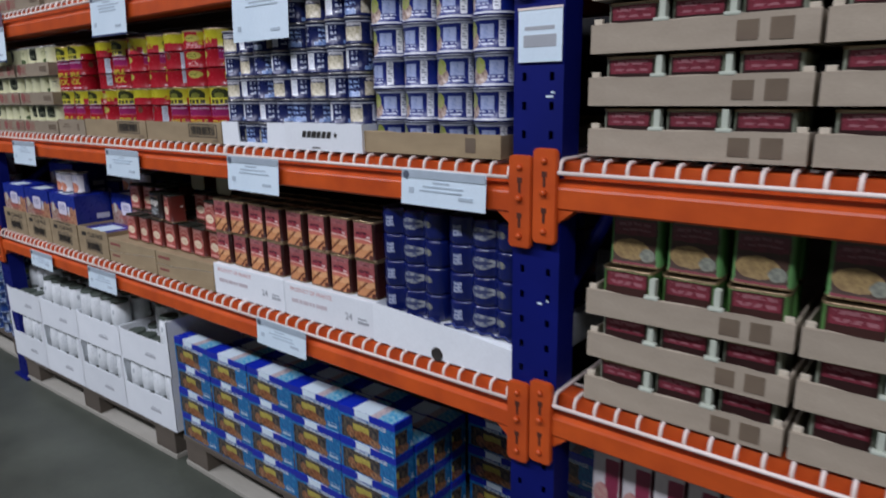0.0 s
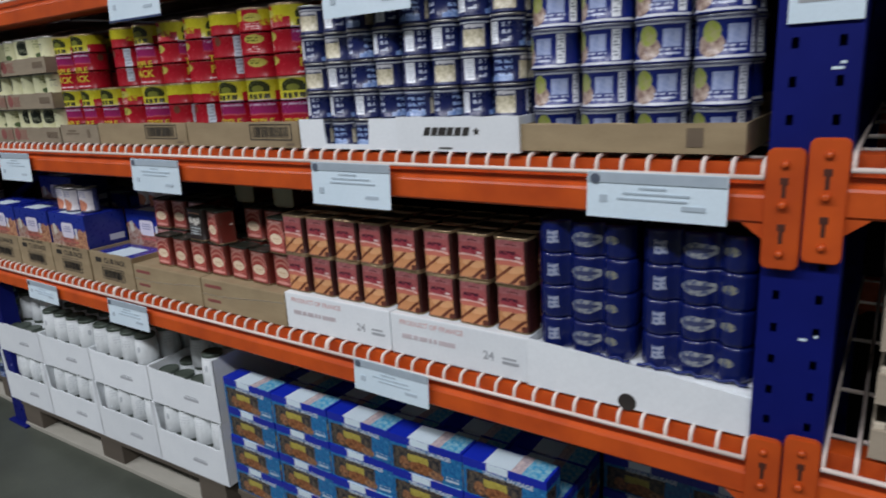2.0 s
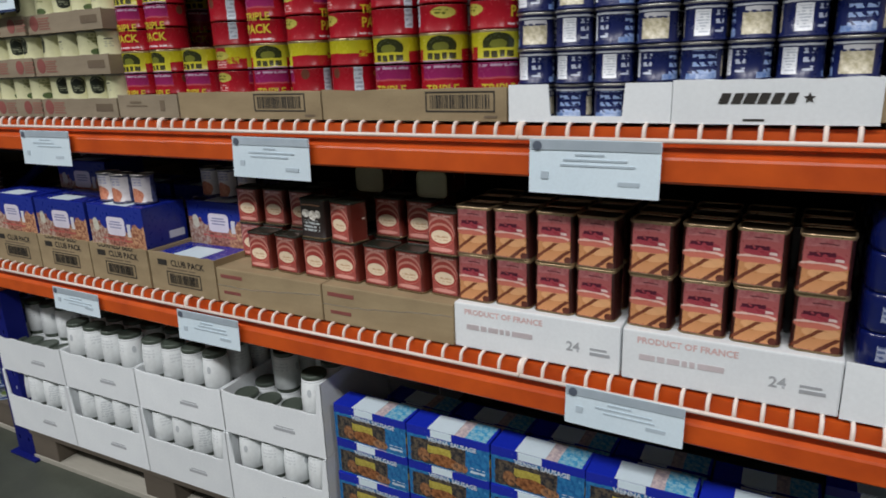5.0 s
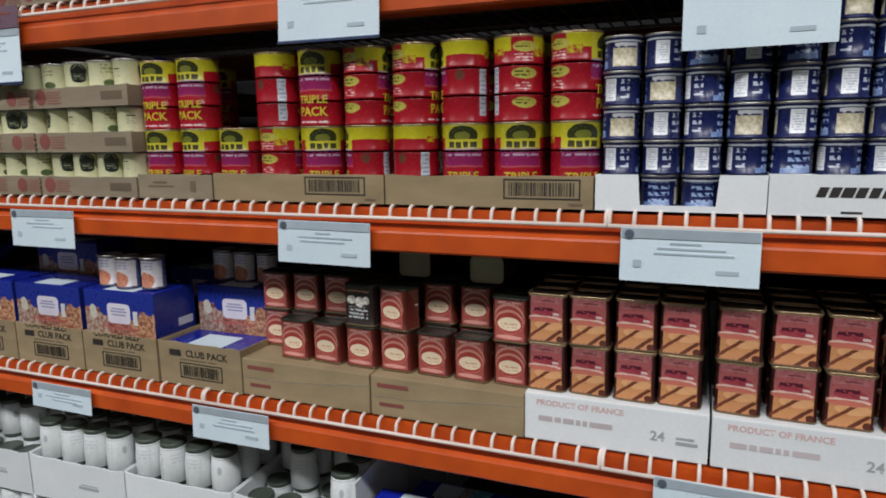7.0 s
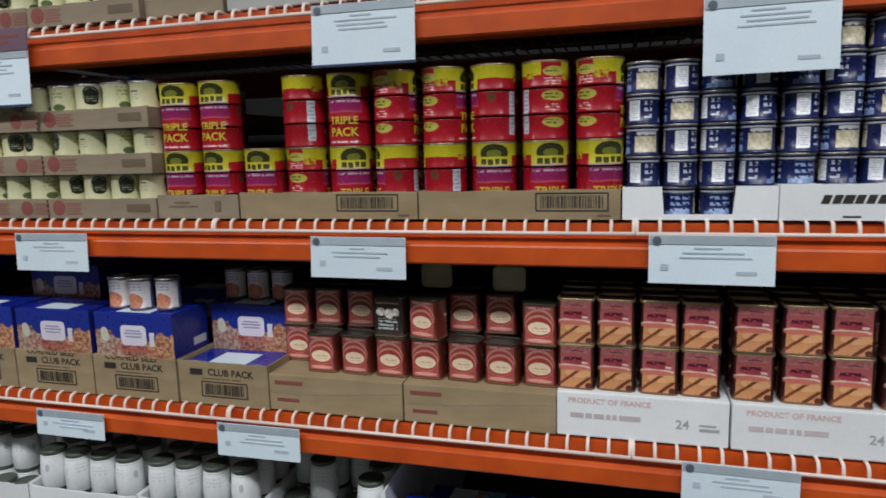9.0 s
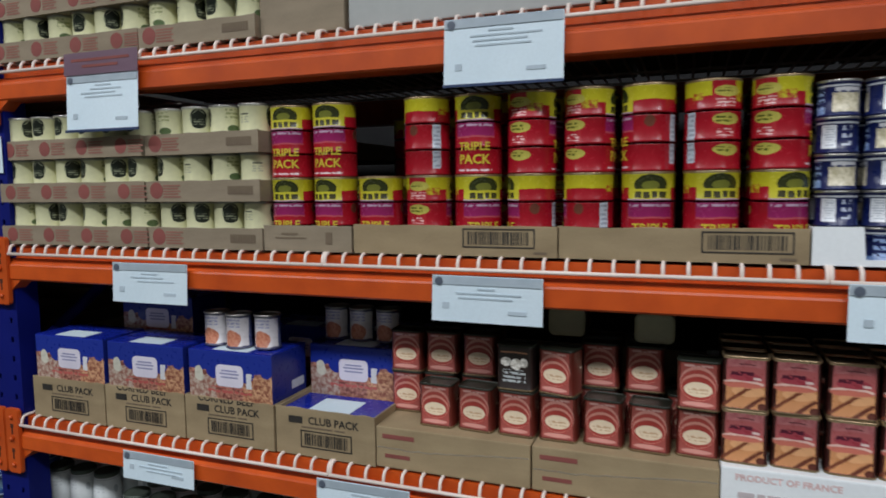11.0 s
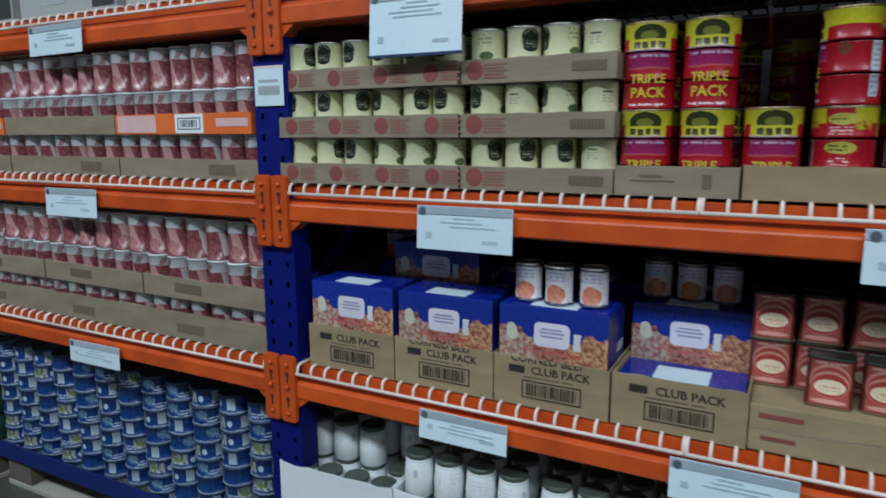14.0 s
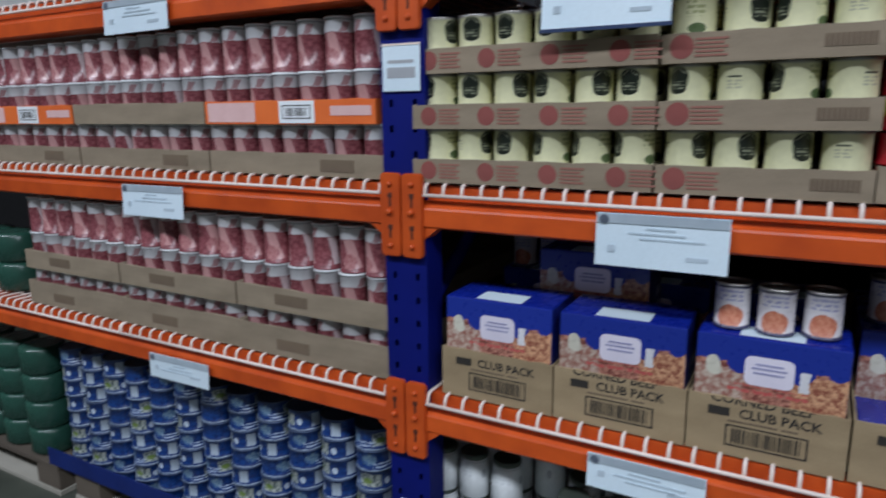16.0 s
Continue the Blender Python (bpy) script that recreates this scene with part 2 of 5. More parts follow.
M["palm"] = label_print("red_yellow_label", (0.36, 0.008, 0.018), [
    ("rect", 0, 0.136, 0.40, 0.030, (0.52, 0.47, 0.022)),
    ("block", 0.140, 0.120, 0.030, 0.012, (0.52, 0.47, 0.022), (0.36, 0.008, 0.018)),
    ("block", -0.075, 0.118, 0.034, 0.014, (0.52, 0.47, 0.022), (0.36, 0.008, 0.018)),
    ("block", -0.108, 0.095, 0.042, 0.11, (0.36, 0.008, 0.018), (0.42, 0.022, 0.030)),
    ("oval", -0.103, 0.128, 0.044, 0.019, (0.50, 0.45, 0.09)),
    ("oval", -0.104, 0.083, 0.048, 0.019, (0.50, 0.45, 0.09)),
    ("oval", -0.103, 0.033, 0.047, 0.019, (0.50, 0.45, 0.09)),
    ("bars", -0.108, 0.128, 0.028, 0.010, (0.16, 0.16, 0.03), 0.006),
    ("bars", -0.108, 0.083, 0.028, 0.010, (0.12, 0.13, 0.02), 0.006),
    ("bars", -0.108, 0.033, 0.028, 0.010, (0.12, 0.13, 0.02), 0.006),
    ("bars", -0.106, 0.062, 0.03, 0.012, (0.70, 0.42, 0.40), 0.006),
    ("bars", -0.106, 0.110, 0.036, 0.012, (0.70, 0.42, 0.40), 0.006),
    ("rect", 0, 0.127, 0.082, 0.050, (0.54, 0.49, 0.035)),
    ("rect", 0, 0.085, 0.084, 0.034, (0.30, 0.020, 0.11)),
    ("rect", 0, 0.1005, 0.084, 0.0025, (0.62, 0.46, 0.55)),
    ("bars", 0, 0.093, 0.076, 0.011, (0.60, 0.42, 0.56), 0.0074),
    ("rect", 0, 0.0695, 0.084, 0.003, (0.48, 0.08, 0.10)),
    ("bars", 0, 0.008, 0.07, 0.008, (0.70, 0.55, 0.58), 0.006),
    ("oval", 0, 0.126, 0.060, 0.036, (0.035, 0.040, 0.012)),
    ("oval", 0, 0.125, 0.030, 0.016, (0.17, 0.18, 0.03)),
    ("rect", 0, 0.1105, 0.070, 0.0170, (0.54, 0.49, 0.035)),
    ("rect", -0.022, 0.1090, 0.012, 0.011, (0.05, 0.045, 0.015)),
    ("rect", -0.0075, 0.1090, 0.011, 0.011, (0.05, 0.045, 0.015)),
    ("rect", 0.0065, 0.1090, 0.009, 0.011, (0.05, 0.045, 0.015)),
    ("rect", 0.0215, 0.1090, 0.013, 0.011, (0.05, 0.045, 0.015)),
    ("oval", 0.072, 0.085, 0.018, 0.020, (0.16, 0.05, 0.03)),
    ("rect", 0.120, 0.055, 0.018, 0.085, (0.55, 0.62, 0.68)),
    ("bars", 0.120, 0.055, 0.014, 0.08, (0.32, 0.36, 0.42), 0.008),
], 0.25, wobble=0.004)
M["vienna"] = label_print("blue_sausage_label", (0.007, 0.014, 0.085), [
    ("rect", 0, 0.0475, 0.20, 0.003, (0.72, 0.75, 0.80)),
    ("block", 0, 0.022, 0.046, 0.030, (0.72, 0.66, 0.50), (0.46, 0.41, 0.26)),
    ("rect", 0.002, 0.041, 0.042, 0.007, (0.68, 0.68, 0.70)),
    ("bars", 0, 0.036, 0.04, 0.006, (0.02, 0.03, 0.12), 0.009),
    ("rect", 0.060, 0.026, 0.024, 0.036, (0.84, 0.87, 0.90)),
    ("bars", 0.060, 0.026, 0.018, 0.030, (0.52, 0.56, 0.62), 0.004),
    ("bars", -0.055, 0.028, 0.038, 0.034, (0.30, 0.42, 0.66), 0.011),
    ("block", -0.06, 0.008, 0.05, 0.008, (0.10, 0.20, 0.45), (0.25, 0.35, 0.55)),
    ("bars", 0.088, 0.026, 0.016, 0.036, (0.5, 0.55, 0.65), 0.012),
], 0.3, wobble=0.002)
M["bluecan"] = label_print("blue_green_can_label", (0.005, 0.017, 0.17), [
    ("rect", 0, 0.005, 0.40, 0.004, (0.62, 0.64, 0.68)),
    ("rect", 0, 0.0575, 0.40, 0.003, (0.66, 0.70, 0.76)),
    ("photo", -0.022, 0.022, 0.044, 0.034, (0.52, 0.40, 0.32), (0.24, 0.15, 0.12)),
    ("photo", -0.021, 0.040, 0.030, 0.030, (0.34, 0.42, 0.06), (0.40, 0.38, 0.18)),
    ("block", 0.018, 0.036, 0.030, 0.026, (0.42, 0.49, 0.70), (0.30, 0.37, 0.60)),
    ("bars", 0.016, 0.016, 0.036, 0.012, (0.50, 0.55, 0.70), 0.006),
    ("rect", 0.050, 0.032, 0.015, 0.046, (0.82, 0.85, 0.88)),
    ("bars", 0.050, 0.032, 0.010, 0.04, (0.25, 0.28, 0.34), 0.005),
    ("block", -0.075, 0.034, 0.05, 0.03, (0.05, 0.10, 0.34), (0.20, 0.26, 0.45)),
    ("bars", -0.075, 0.034, 0.05, 0.03, (0.5, 0.55, 0.66), 0.008),
], 0.3, wobble=0.002)
M["cream"] = label_print("cream_can_label", (0.78, 0.77, 0.48), [
    ("rect", 0, 0.098, 0.40, 0.008, (0.62, 0.62, 0.44)),
    ("oval", 0, 0.076, 0.040, 0.044, (0.34, 0.36, 0.22)),
    ("rect", 0, 0.073, 0.032, 0.030, (0.016, 0.022, 0.015)),
    ("oval", 0, 0.082, 0.037, 0.026, (0.016, 0.022, 0.015)),
    ("oval", 0, 0.060, 0.030, 0.014, (0.016, 0.022, 0.015)),
    ("slant", -0.008, 0.089, 0.0020, 0.009, (0.50, 0.52, 0.36), 1.4),
    ("slant", 0.008, 0.089, 0.0020, 0.009, (0.50, 0.52, 0.36), -1.4),
    ("bars", 0, 0.067, 0.024, 0.012, (0.30, 0.32, 0.22), 0.006),
    ("oval", 0.076, 0.050, 0.030, 0.016, (0.10, 0.15, 0.06)),
    ("bars", 0.072, 0.080, 0.030, 0.024, (0.44, 0.46, 0.22), 0.008),
    ("rect", -0.074, 0.078, 0.022, 0.003, (0.10, 0.11, 0.08)),
    ("bars", -0.074, 0.067, 0.024, 0.014, (0.52, 0.52, 0.36), 0.005),
], 0.32)
M["luncheon"] = label_print("luncheon_label", (0.045, 0.012, 0.010), [
    ("rect", 0, 0.0465, 0.062, 0.086, (0.48, 0.12, 0.12)),
    ("block", 0, 0.082, 0.058, 0.014, (0.56, 0.20, 0.20), (0.46, 0.12, 0.13)),
    ("rect", 0, 0.024, 0.062, 0.040, (0.58, 0.26, 0.11)),
    ("oval", 0.004, 0.034, 0.052, 0.020, (0.70, 0.36, 0.17)),
    ("slant", -0.017, 0.021, 0.009, 0.034, (0.17, 0.045, 0.022), 1.25),
    ("slant", 0.013, 0.013, 0.010, 0.026, (0.13, 0.034, 0.018), 1.25),
    ("oval", 0.026, 0.008, 0.014, 0.012, (0.10, 0.024, 0.014)),
    ("rect", 0, 0.0485, 0.062, 0.010, (0.54, 0.12, 0.11)),
    ("oval", -0.004, 0.0470, 0.066, 0.011, (0.80, 0.54, 0.46)),
    ("oval", -0.006, 0.0435, 0.066, 0.010, (0.60, 0.17, 0.12)),
    ("oval", 0.0, 0.058, 0.050, 0.014, (0.40, 0.055, 0.075)),
    ("bars", -0.006, 0.064, 0.036, 0.011, (0.10, 0.012, 0.03), 0.012),
    ("rect", 0.018, 0.056, 0.012, 0.004, (0.78, 0.60, 0.56)),
    ("rect", 0.002, 0.0795, 0.026, 0.0022, (0.18, 0.04, 0.05)),
    ("rect", 0, 0.0895, 0.40, 0.003, (0.40, 0.28, 0.15)),
], 0.3, wobble=0.004)
M["redtin"] = label_print("red_tin_label", (0.13, 0.020, 0.013), [
    ("rect", 0, 0.044, 0.060, 0.078, (0.37, 0.082, 0.066)),
    ("oval", 0, 0.046, 0.064, 0.064, (0.62, 0.28, 0.23)),
    ("oval", 0, 0.043, 0.062, 0.058, (0.40, 0.060, 0.048)),
    ("oval", 0, 0.041, 0.058, 0.048, (0.64, 0.28, 0.22)),
    ("oval", 0, 0.039, 0.055, 0.042, (0.38, 0.050, 0.040)),
    ("oval", 0, 0.037, 0.047, 0.027, (0.82, 0.66, 0.47)),
    ("bars", 0, 0.036, 0.032, 0.012, (0.62, 0.40, 0.24), 0.007),
    ("bars", 0, 0.078, 0.046, 0.007, (0.64, 0.38, 0.34), 0.007),
    ("oval", 0, 0.011, 0.052, 0.008, (0.66, 0.30, 0.25)),
    ("rect", 0.072, 0.05, 0.008, 0.004, (0.74, 0.64, 0.54)),
], 0.32, wobble=0.0015)
M["blacktin"] = label_print("black_tin_label", (0.022, 0.014, 0.012), [
    ("photo", -0.016, 0.056, 0.022, 0.018, (0.74, 0.72, 0.66), (0.30, 0.28, 0.24)),
    ("photo", 0.004, 0.052, 0.022, 0.022, (0.78, 0.76, 0.70), (0.40, 0.36, 0.30)),
    ("photo", 0.020, 0.056, 0.016, 0.018, (0.74, 0.72, 0.66), (0.30, 0.28, 0.24)),
    ("bars", 0, 0.028, 0.046, 0.026, (0.42, 0.46, 0.46), 0.008),
    ("rect", 0, 0.075, 0.054, 0.003, (0.46, 0.22, 0.12)),
], 0.35, wobble=0.003)
M["pinkcan"] = label_print("pink_can_label", (0.22, 0.060, 0.070), [
    ("block", 0, 0.040, 0.40, 0.070, (0.28, 0.090, 0.10), (0.16, 0.040, 0.048)),
    ("slant", 0.004, 0.044, 0.026, 0.064, (0.50, 0.27, 0.26), -0.35),
    ("photo", -0.004, 0.026, 0.036, 0.036, (0.46, 0.22, 0.21), (0.30, 0.10, 0.11)),
    ("slant", -0.080, 0.044, 0.022, 0.064, (0.46, 0.24, 0.24), 0.35),
    ("slant", 0.085, 0.044, 0.020, 0.064, (0.52, 0.42, 0.42), -0.2),
    ("rect", 0, 0.091, 0.40, 0.028, (0.66, 0.66, 0.67)),
    ("rect", 0, 0.104, 0.40, 0.006, (0.36, 0.36, 0.38)),
    ("slant", 0.030, 0.088, 0.018, 0.020, (0.40, 0.24, 0.25), 0.5),
], 0.24, wobble=0.007)
M["bigblue"] = label_print("large_blue_can_label", (0.006, 0.026, 0.13), [
    ("block", 0.0, 0.030, 0.60, 0.044, (0.006, 0.022, 0.11), (0.012, 0.055, 0.22)),
    ("block", 0.004, 0.028, 0.060, 0.034, (0.46, 0.50, 0.44), (0.03, 0.06, 0.08)),
    ("oval", -0.004, 0.026, 0.026, 0.016, (0.16, 0.24, 0.06)),
    ("oval", 0.050, 0.024, 0.016, 0.018, (0.46, 0.54, 0.62)),
    ("rect", 0.096, 0.028, 0.026, 0.036, (0.36, 0.43, 0.50)),
    ("photo", -0.080, 0.030, 0.040, 0.030, (0.20, 0.30, 0.36), (0.02, 0.08, 0.24)),
    ("bars", -0.045, 0.016, 0.05, 0.012, (0.40, 0.48, 0.58), 0.009),
    ("rect", 0, 0.003, 0.60, 0.003, (0.30, 0.38, 0.48)),
], 0.3, wobble=0.006)
M["club"] = label_print("club_box_print", (0.40, 0.13, 0.09), [
    ("block", 0, 0.100, 0.30, 0.20, (0.60, 0.24, 0.18), (0.20, 0.038, 0.035)),
    ("block", -0.080, 0.105, 0.070, 0.09, (0.74, 0.60, 0.50), (0.36, 0.13, 0.10)),
    ("oval", -0.078, 0.118, 0.040, 0.030, (0.60, 0.42, 0.36)),
    ("block", 0.080, 0.108, 0.076, 0.09, (0.72, 0.40, 0.20), (0.32, 0.09, 0.05)),
    ("rect", 0, 0.190, 0.30, 0.060, (0.004, 0.013, 0.185)),
    ("oval", -0.045, 0.165, 0.040, 0.045, (0.004, 0.013, 0.185)),
    ("oval", -0.105, 0.170, 0.030, 0.034, (0.004, 0.013, 0.185)),
    ("oval", 0.045, 0.162, 0.044, 0.050, (0.004, 0.013, 0.185)),
    ("oval", 0.098, 0.170, 0.030, 0.040, (0.004, 0.013, 0.185)),
    ("slant", 0.066, 0.146, 0.016, 0.026, (0.74, 0.64, 0.54), -0.4),
    ("oval", -0.088, 0.148, 0.026, 0.036, (0.66, 0.62, 0.48)),
    ("bars", 0, 0.115, 0.12, 0.016, (0.50, 0.09, 0.09), 0.011),
], 0.25, wobble=0.012)
M["club"] = label_print("club_box_print", (0.36, 0.15, 0.085), [
    ("block", 0, 0.100, 0.30, 0.20, (0.50, 0.24, 0.17), (0.17, 0.05, 0.04)),
    ("block", -0.075, 0.100, 0.075, 0.10, (0.52, 0.42, 0.34), (0.30, 0.12, 0.09)),
    ("block", 0.075, 0.105, 0.080, 0.10, (0.64, 0.36, 0.20), (0.26, 0.08, 0.05)),
    ("rect", 0, 0.190, 0.30, 0.060, (0.012, 0.030, 0.27)),
    ("oval", -0.045, 0.165, 0.040, 0.045, (0.012, 0.030, 0.27)),
    ("oval", 0.045, 0.162, 0.044, 0.050, (0.012, 0.030, 0.27)),
    ("oval", 0.098, 0.170, 0.030, 0.040, (0.012, 0.030, 0.27)),
    ("rect", 0.052, 0.142, 0.014, 0.034, (0.66, 0.66, 0.68)),
    ("oval", -0.085, 0.150, 0.026, 0.036, (0.60, 0.58, 0.48)),
    ("bars", 0, 0.115, 0.12, 0.016, (0.48, 0.10, 0.09), 0.011),
], 0.3, wobble=0.010)
M["club_side"] = label_print("club_box_side_print", (0.010, 0.022, 0.20), [
    ("rect", 0.10, 0.12, 0.05, 0.02, (0.6, 0.62, 0.68)), ("rect", 0.10, 0.085, 0.045, 0.02, (0.6, 0.62, 0.68)),
    ("bars", 0.18, 0.10, 0.08, 0.08, (0.35, 0.40, 0.55), 0.02),
], 0.3)
M["club_top"] = label_print("club_box_top_print", (0.008, 0.023, 0.31), [
    ("rect", 0, 0.05, 0.10, 0.05, (0.78, 0.74, 0.80)),
], 0.25)
M["sausage"] = label_print("sausage_carton_print", (0.008, 0.022, 0.36), [
    ("block", 0, 0.036, 0.206, 0.070, (0.008, 0.11, 0.30), (0.018, 0.19, 0.42)),
    ("block", -0.024, 0.034, 0.138, 0.060, (0.11, 0.085, 0.06), (0.02, 0.022, 0.03)),
    ("block", -0.020, 0.042, 0.058, 0.020, (0.50, 0.42, 0.08), (0.36, 0.28, 0.05)),
    ("photo", -0.012, 0.020, 0.070, 0.030, (0.36, 0.14, 0.05), (0.14, 0.05, 0.02)),
    ("photo", -0.060, 0.024, 0.030, 0.034, (0.36, 0.16, 0.07), (0.10, 0.05, 0.03)),
    ("photo", 0.030, 0.014, 0.040, 0.022, (0.42, 0.20, 0.09), (0.12, 0.07, 0.05)),
    ("bars", 0.074, 0.016, 0.036, 0.012, (0.50, 0.62, 0.70), 0.010),
], 0.24, wobble=0.006)
M["sausage_top"] = label_print("sausage_carton_top_print", (0.008, 0.026, 0.44), [
    ("block", 0.066, 0.03, 0.060, 0.12, (0.04, 0.34, 0.60), (0.30, 0.56, 0.66)),
    ("block", 0.030, 0.03, 0.030, 0.12, (0.70, 0.58, 0.56), (0.44, 0.36, 0.40)),
], 0.22, wobble=0.006)
M["threepack"] = label_print("small_pack_print", (0.66, 0.63, 0.64), [
    ("photo", 0, 0.022, 0.046, 0.040, (0.60, 0.26, 0.16), (0.46, 0.14, 0.08)),
    ("bars", 0, 0.058, 0.044, 0.022, (0.36, 0.36, 0.52), 0.007),
    ("rect", 0, 0.0745, 0.20, 0.008, (0.05, 0.05, 0.10)),
    ("rect", 0, 0.003, 0.20, 0.006, (0.06, 0.06, 0.12)),
    ("block", 0.075, 0.04, 0.06, 0.07, (0.03, 0.04, 0.12), (0.10, 0.12, 0.26)),
    ("block", -0.075, 0.04, 0.06, 0.07, (0.03, 0.04, 0.12), (0.30, 0.30, 0.40)),
], 0.3, wobble=0.006)
M["maroon"] = label_print("maroon_tin_label", (0.34, 0.38, 0.28), [
    ("rect", 0, 0.036, 0.078, 0.066, (0.040, 0.018, 0.016)),
    ("block", 0, 0.058, 0.070, 0.022, (0.27, 0.045, 0.065), (0.19, 0.028, 0.042)),
    ("bars", 0, 0.059, 0.056, 0.016, (0.42, 0.17, 0.19), 0.012),
    ("rect", 0, 0.0705, 0.30, 0.003, (0.30, 0.26, 0.15)),
], 0.35, wobble=0.003)
M["greenlow"] = label_print("green_low_tin_label", (0.12, 0.30, 0.08), [
    ("rect", 0, 0.041, 0.078, 0.068, (0.06, 0.025, 0.02)),
    ("block", 0, 0.061, 0.070, 0.024, (0.30, 0.050, 0.07), (0.22, 0.032, 0.048)),
    ("bars", 0, 0.062, 0.058, 0.018, (0.45, 0.18, 0.20), 0.013),
    ("rect", 0, 0.077, 0.30, 0.003, (0.46, 0.48, 0.20)),
], 0.4, wobble=0.002)
# plate and picture inks lowered for the shade below the beam
M["greentin"] = label_print("green_tin_label", (0.10, 0.25, 0.08), [
    ("rect", 0, 0.045, 0.078, 0.084, (0.060, 0.032, 0.022)),
    ("block", 0, 0.068, 0.072, 0.024, (0.16, 0.030, 0.042), (0.11, 0.020, 0.030)),
    ("photo", -0.006, 0.030, 0.066, 0.038, (0.30, 0.21, 0.085), (0.20, 0.13, 0.055)),
    ("photo", 0.024, 0.022, 0.028, 0.024, (0.24, 0.25, 0.19), (0.14, 0.15, 0.12)),
    ("rect", 0, 0.004, 0.078, 0.006, (0.20, 0.032, 0.04)),
    ("bars", 0, 0.070, 0.056, 0.014, (0.22, 0.09, 0.10), 0.012),
], 0.35, wobble=0.008)
M["pinkbox"] = label_print("pink_white_box_print", (0.60, 0.56, 0.56), [
    ("rect", 0.012, 0.06, 0.028, 0.14, (0.26, 0.03, 0.07)),
    ("photo", -0.01, 0.05, 0.03, 0.05, (0.55, 0.34, 0.28), (0.5, 0.2, 0.2)),
], 0.4, wobble=0.004)
M["white_label"] = label_print("white_can_label", (0.80, 0.84, 0.84), [
    ("bars", 0, 0.066, 0.04, 0.026, (0.66, 0.70, 0.71), 0.009),
    ("rect", 0, 0.088, 0.40, 0.002, (0.50, 0.54, 0.55)),
    ("oval", 0.050, 0.060, 0.012, 0.020, (0.50, 0.54, 0.56)),
    ("bars", -0.060, 0.050, 0.034, 0.050, (0.60, 0.64, 0.66), 0.008),
], 0.4)
M["navy_label"] = label_print("navy_pack_print", (0.004, 0.010, 0.092), [
    ("photo", 0.004, 0.030, 0.054, 0.026, (0.34, 0.36, 0.36), (0.06, 0.08, 0.18)),
    ("oval", 0.004, 0.031, 0.042, 0.008, (0.05, 0.06, 0.14)),
    ("rect", -0.056, 0.031, 0.020, 0.024, (0.36, 0.40, 0.52)),
    ("bars", -0.056, 0.031, 0.018, 0.024, (0.09, 0.12, 0.25), 0.008),
    ("photo", 0.052, 0.033, 0.026, 0.014, (0.24, 0.24, 0.18), (0.06, 0.08, 0.17)),
], 0.22, wobble=0.006, wrap=0.004, coat=0.3)


# ---- mesh builders ----
def part(name, data, material, parent, label="", m=None):
    """Links a mesh, or a bmesh, as one object under a thing or a part."""
    if isinstance(data, bmesh.types.BMesh):
        me = bpy.data.meshes.new(name)
        data.to_mesh(me)
        data.free()
        data = me
    if material is not None and not data.materials:
        for k in material if isinstance(material, (list, tuple)) else (material,):
            data.materials.append(M[k])
    ob = new(name, data)
    ob.parent = parent
    if m is not None:
        ob.matrix_basis = m
    if label:
        ob["label"] = label
    return ob


def slab(bm, x0, x1, y0, y1, z0, z1, bevel=0.0):
    """Adds a box to bm, with bevelled edges if wanted."""
    made = bmesh.ops.create_cube(bm, size=1.0)["verts"]
    for v in made:
        v.co = Vector((x0 + (v.co.x + 0.5) * (x1 - x0), y0 + (v.co.y + 0.5) * (y1 - y0), z0 + (v.co.z + 0.5) * (z1 - z0)))
    if bevel:
        edges = list({e for v in made for e in v.link_edges})
        bmesh.ops.bevel(bm, geom=edges, offset=bevel, segments=2, affect="EDGES", profile=0.6)
    return bm


def boxes(*rows, bevel=0.0):
    bm = bmesh.new()
    for r in rows:
        slab(bm, *r, bevel=bevel)
    return bm


def face_uv(bm):
    """Unrolls a box: front u=x v=z, sides u=y v=z, top u=x v=y; sides take slot 1 and top and base slot 2."""
    lay = bm.loops.layers.uv.new("UVMap")
    for f in bm.faces:
        n = f.normal
        for lp in f.loops:
            c = lp.vert.co
            if abs(n.z) > 0.7:
                lp[lay].uv, f.material_index = (c.x, c.y), 2
            elif abs(n.x) > 0.7:
                lp[lay].uv, f.material_index = (c.y, c.z), 1
            else:
                lp[lay].uv = (c.x, c.z)
    return bm


def printed_box(w, d, h, bevel=0.002):
    bm = boxes((-w / 2, w / 2, 0, d, 0, h), bevel=bevel)
    bm.normal_update()
    return face_uv(bm)


def round_section(r, n=28):
    """Points round a can as functions of an inset, with the seam at the back."""
    ang = [2 * math.pi * k / n - math.pi for k in range(n + 1)]
    return lambda inset: [((r - inset) * math.sin(a), -(r - inset) * math.cos(a), a * r) for a in ang]


def squared_section(w, d, r, n=4):
    """Points round a tin with rounded corners."""
    def at(inset):
        hw, hd, q = w / 2 - inset, d / 2 - inset, max(r - inset, 0.001)
        pts = [(0.0, hd)]
        for cx, cy, a0 in ((-1, 1, 90), (-1, -1, 180), (1, -1, 270), (1, 1, 0)):
            for k in range(n + 1):
                a = radians(a0 + 90 * k / n)
                pts.append((cx * (hw - q) + q * math.cos(a), cy * (hd - q) + q * math.sin(a)))
        pts.append((0.0, hd))
        run, out = 0.0, []
        for k, p in enumerate(pts):
            if k:
                run += math.dist(p, pts[k - 1])
            out.append((*p, run))
        return [(x, y, s - run / 2) for x, y, s in out]
    return at


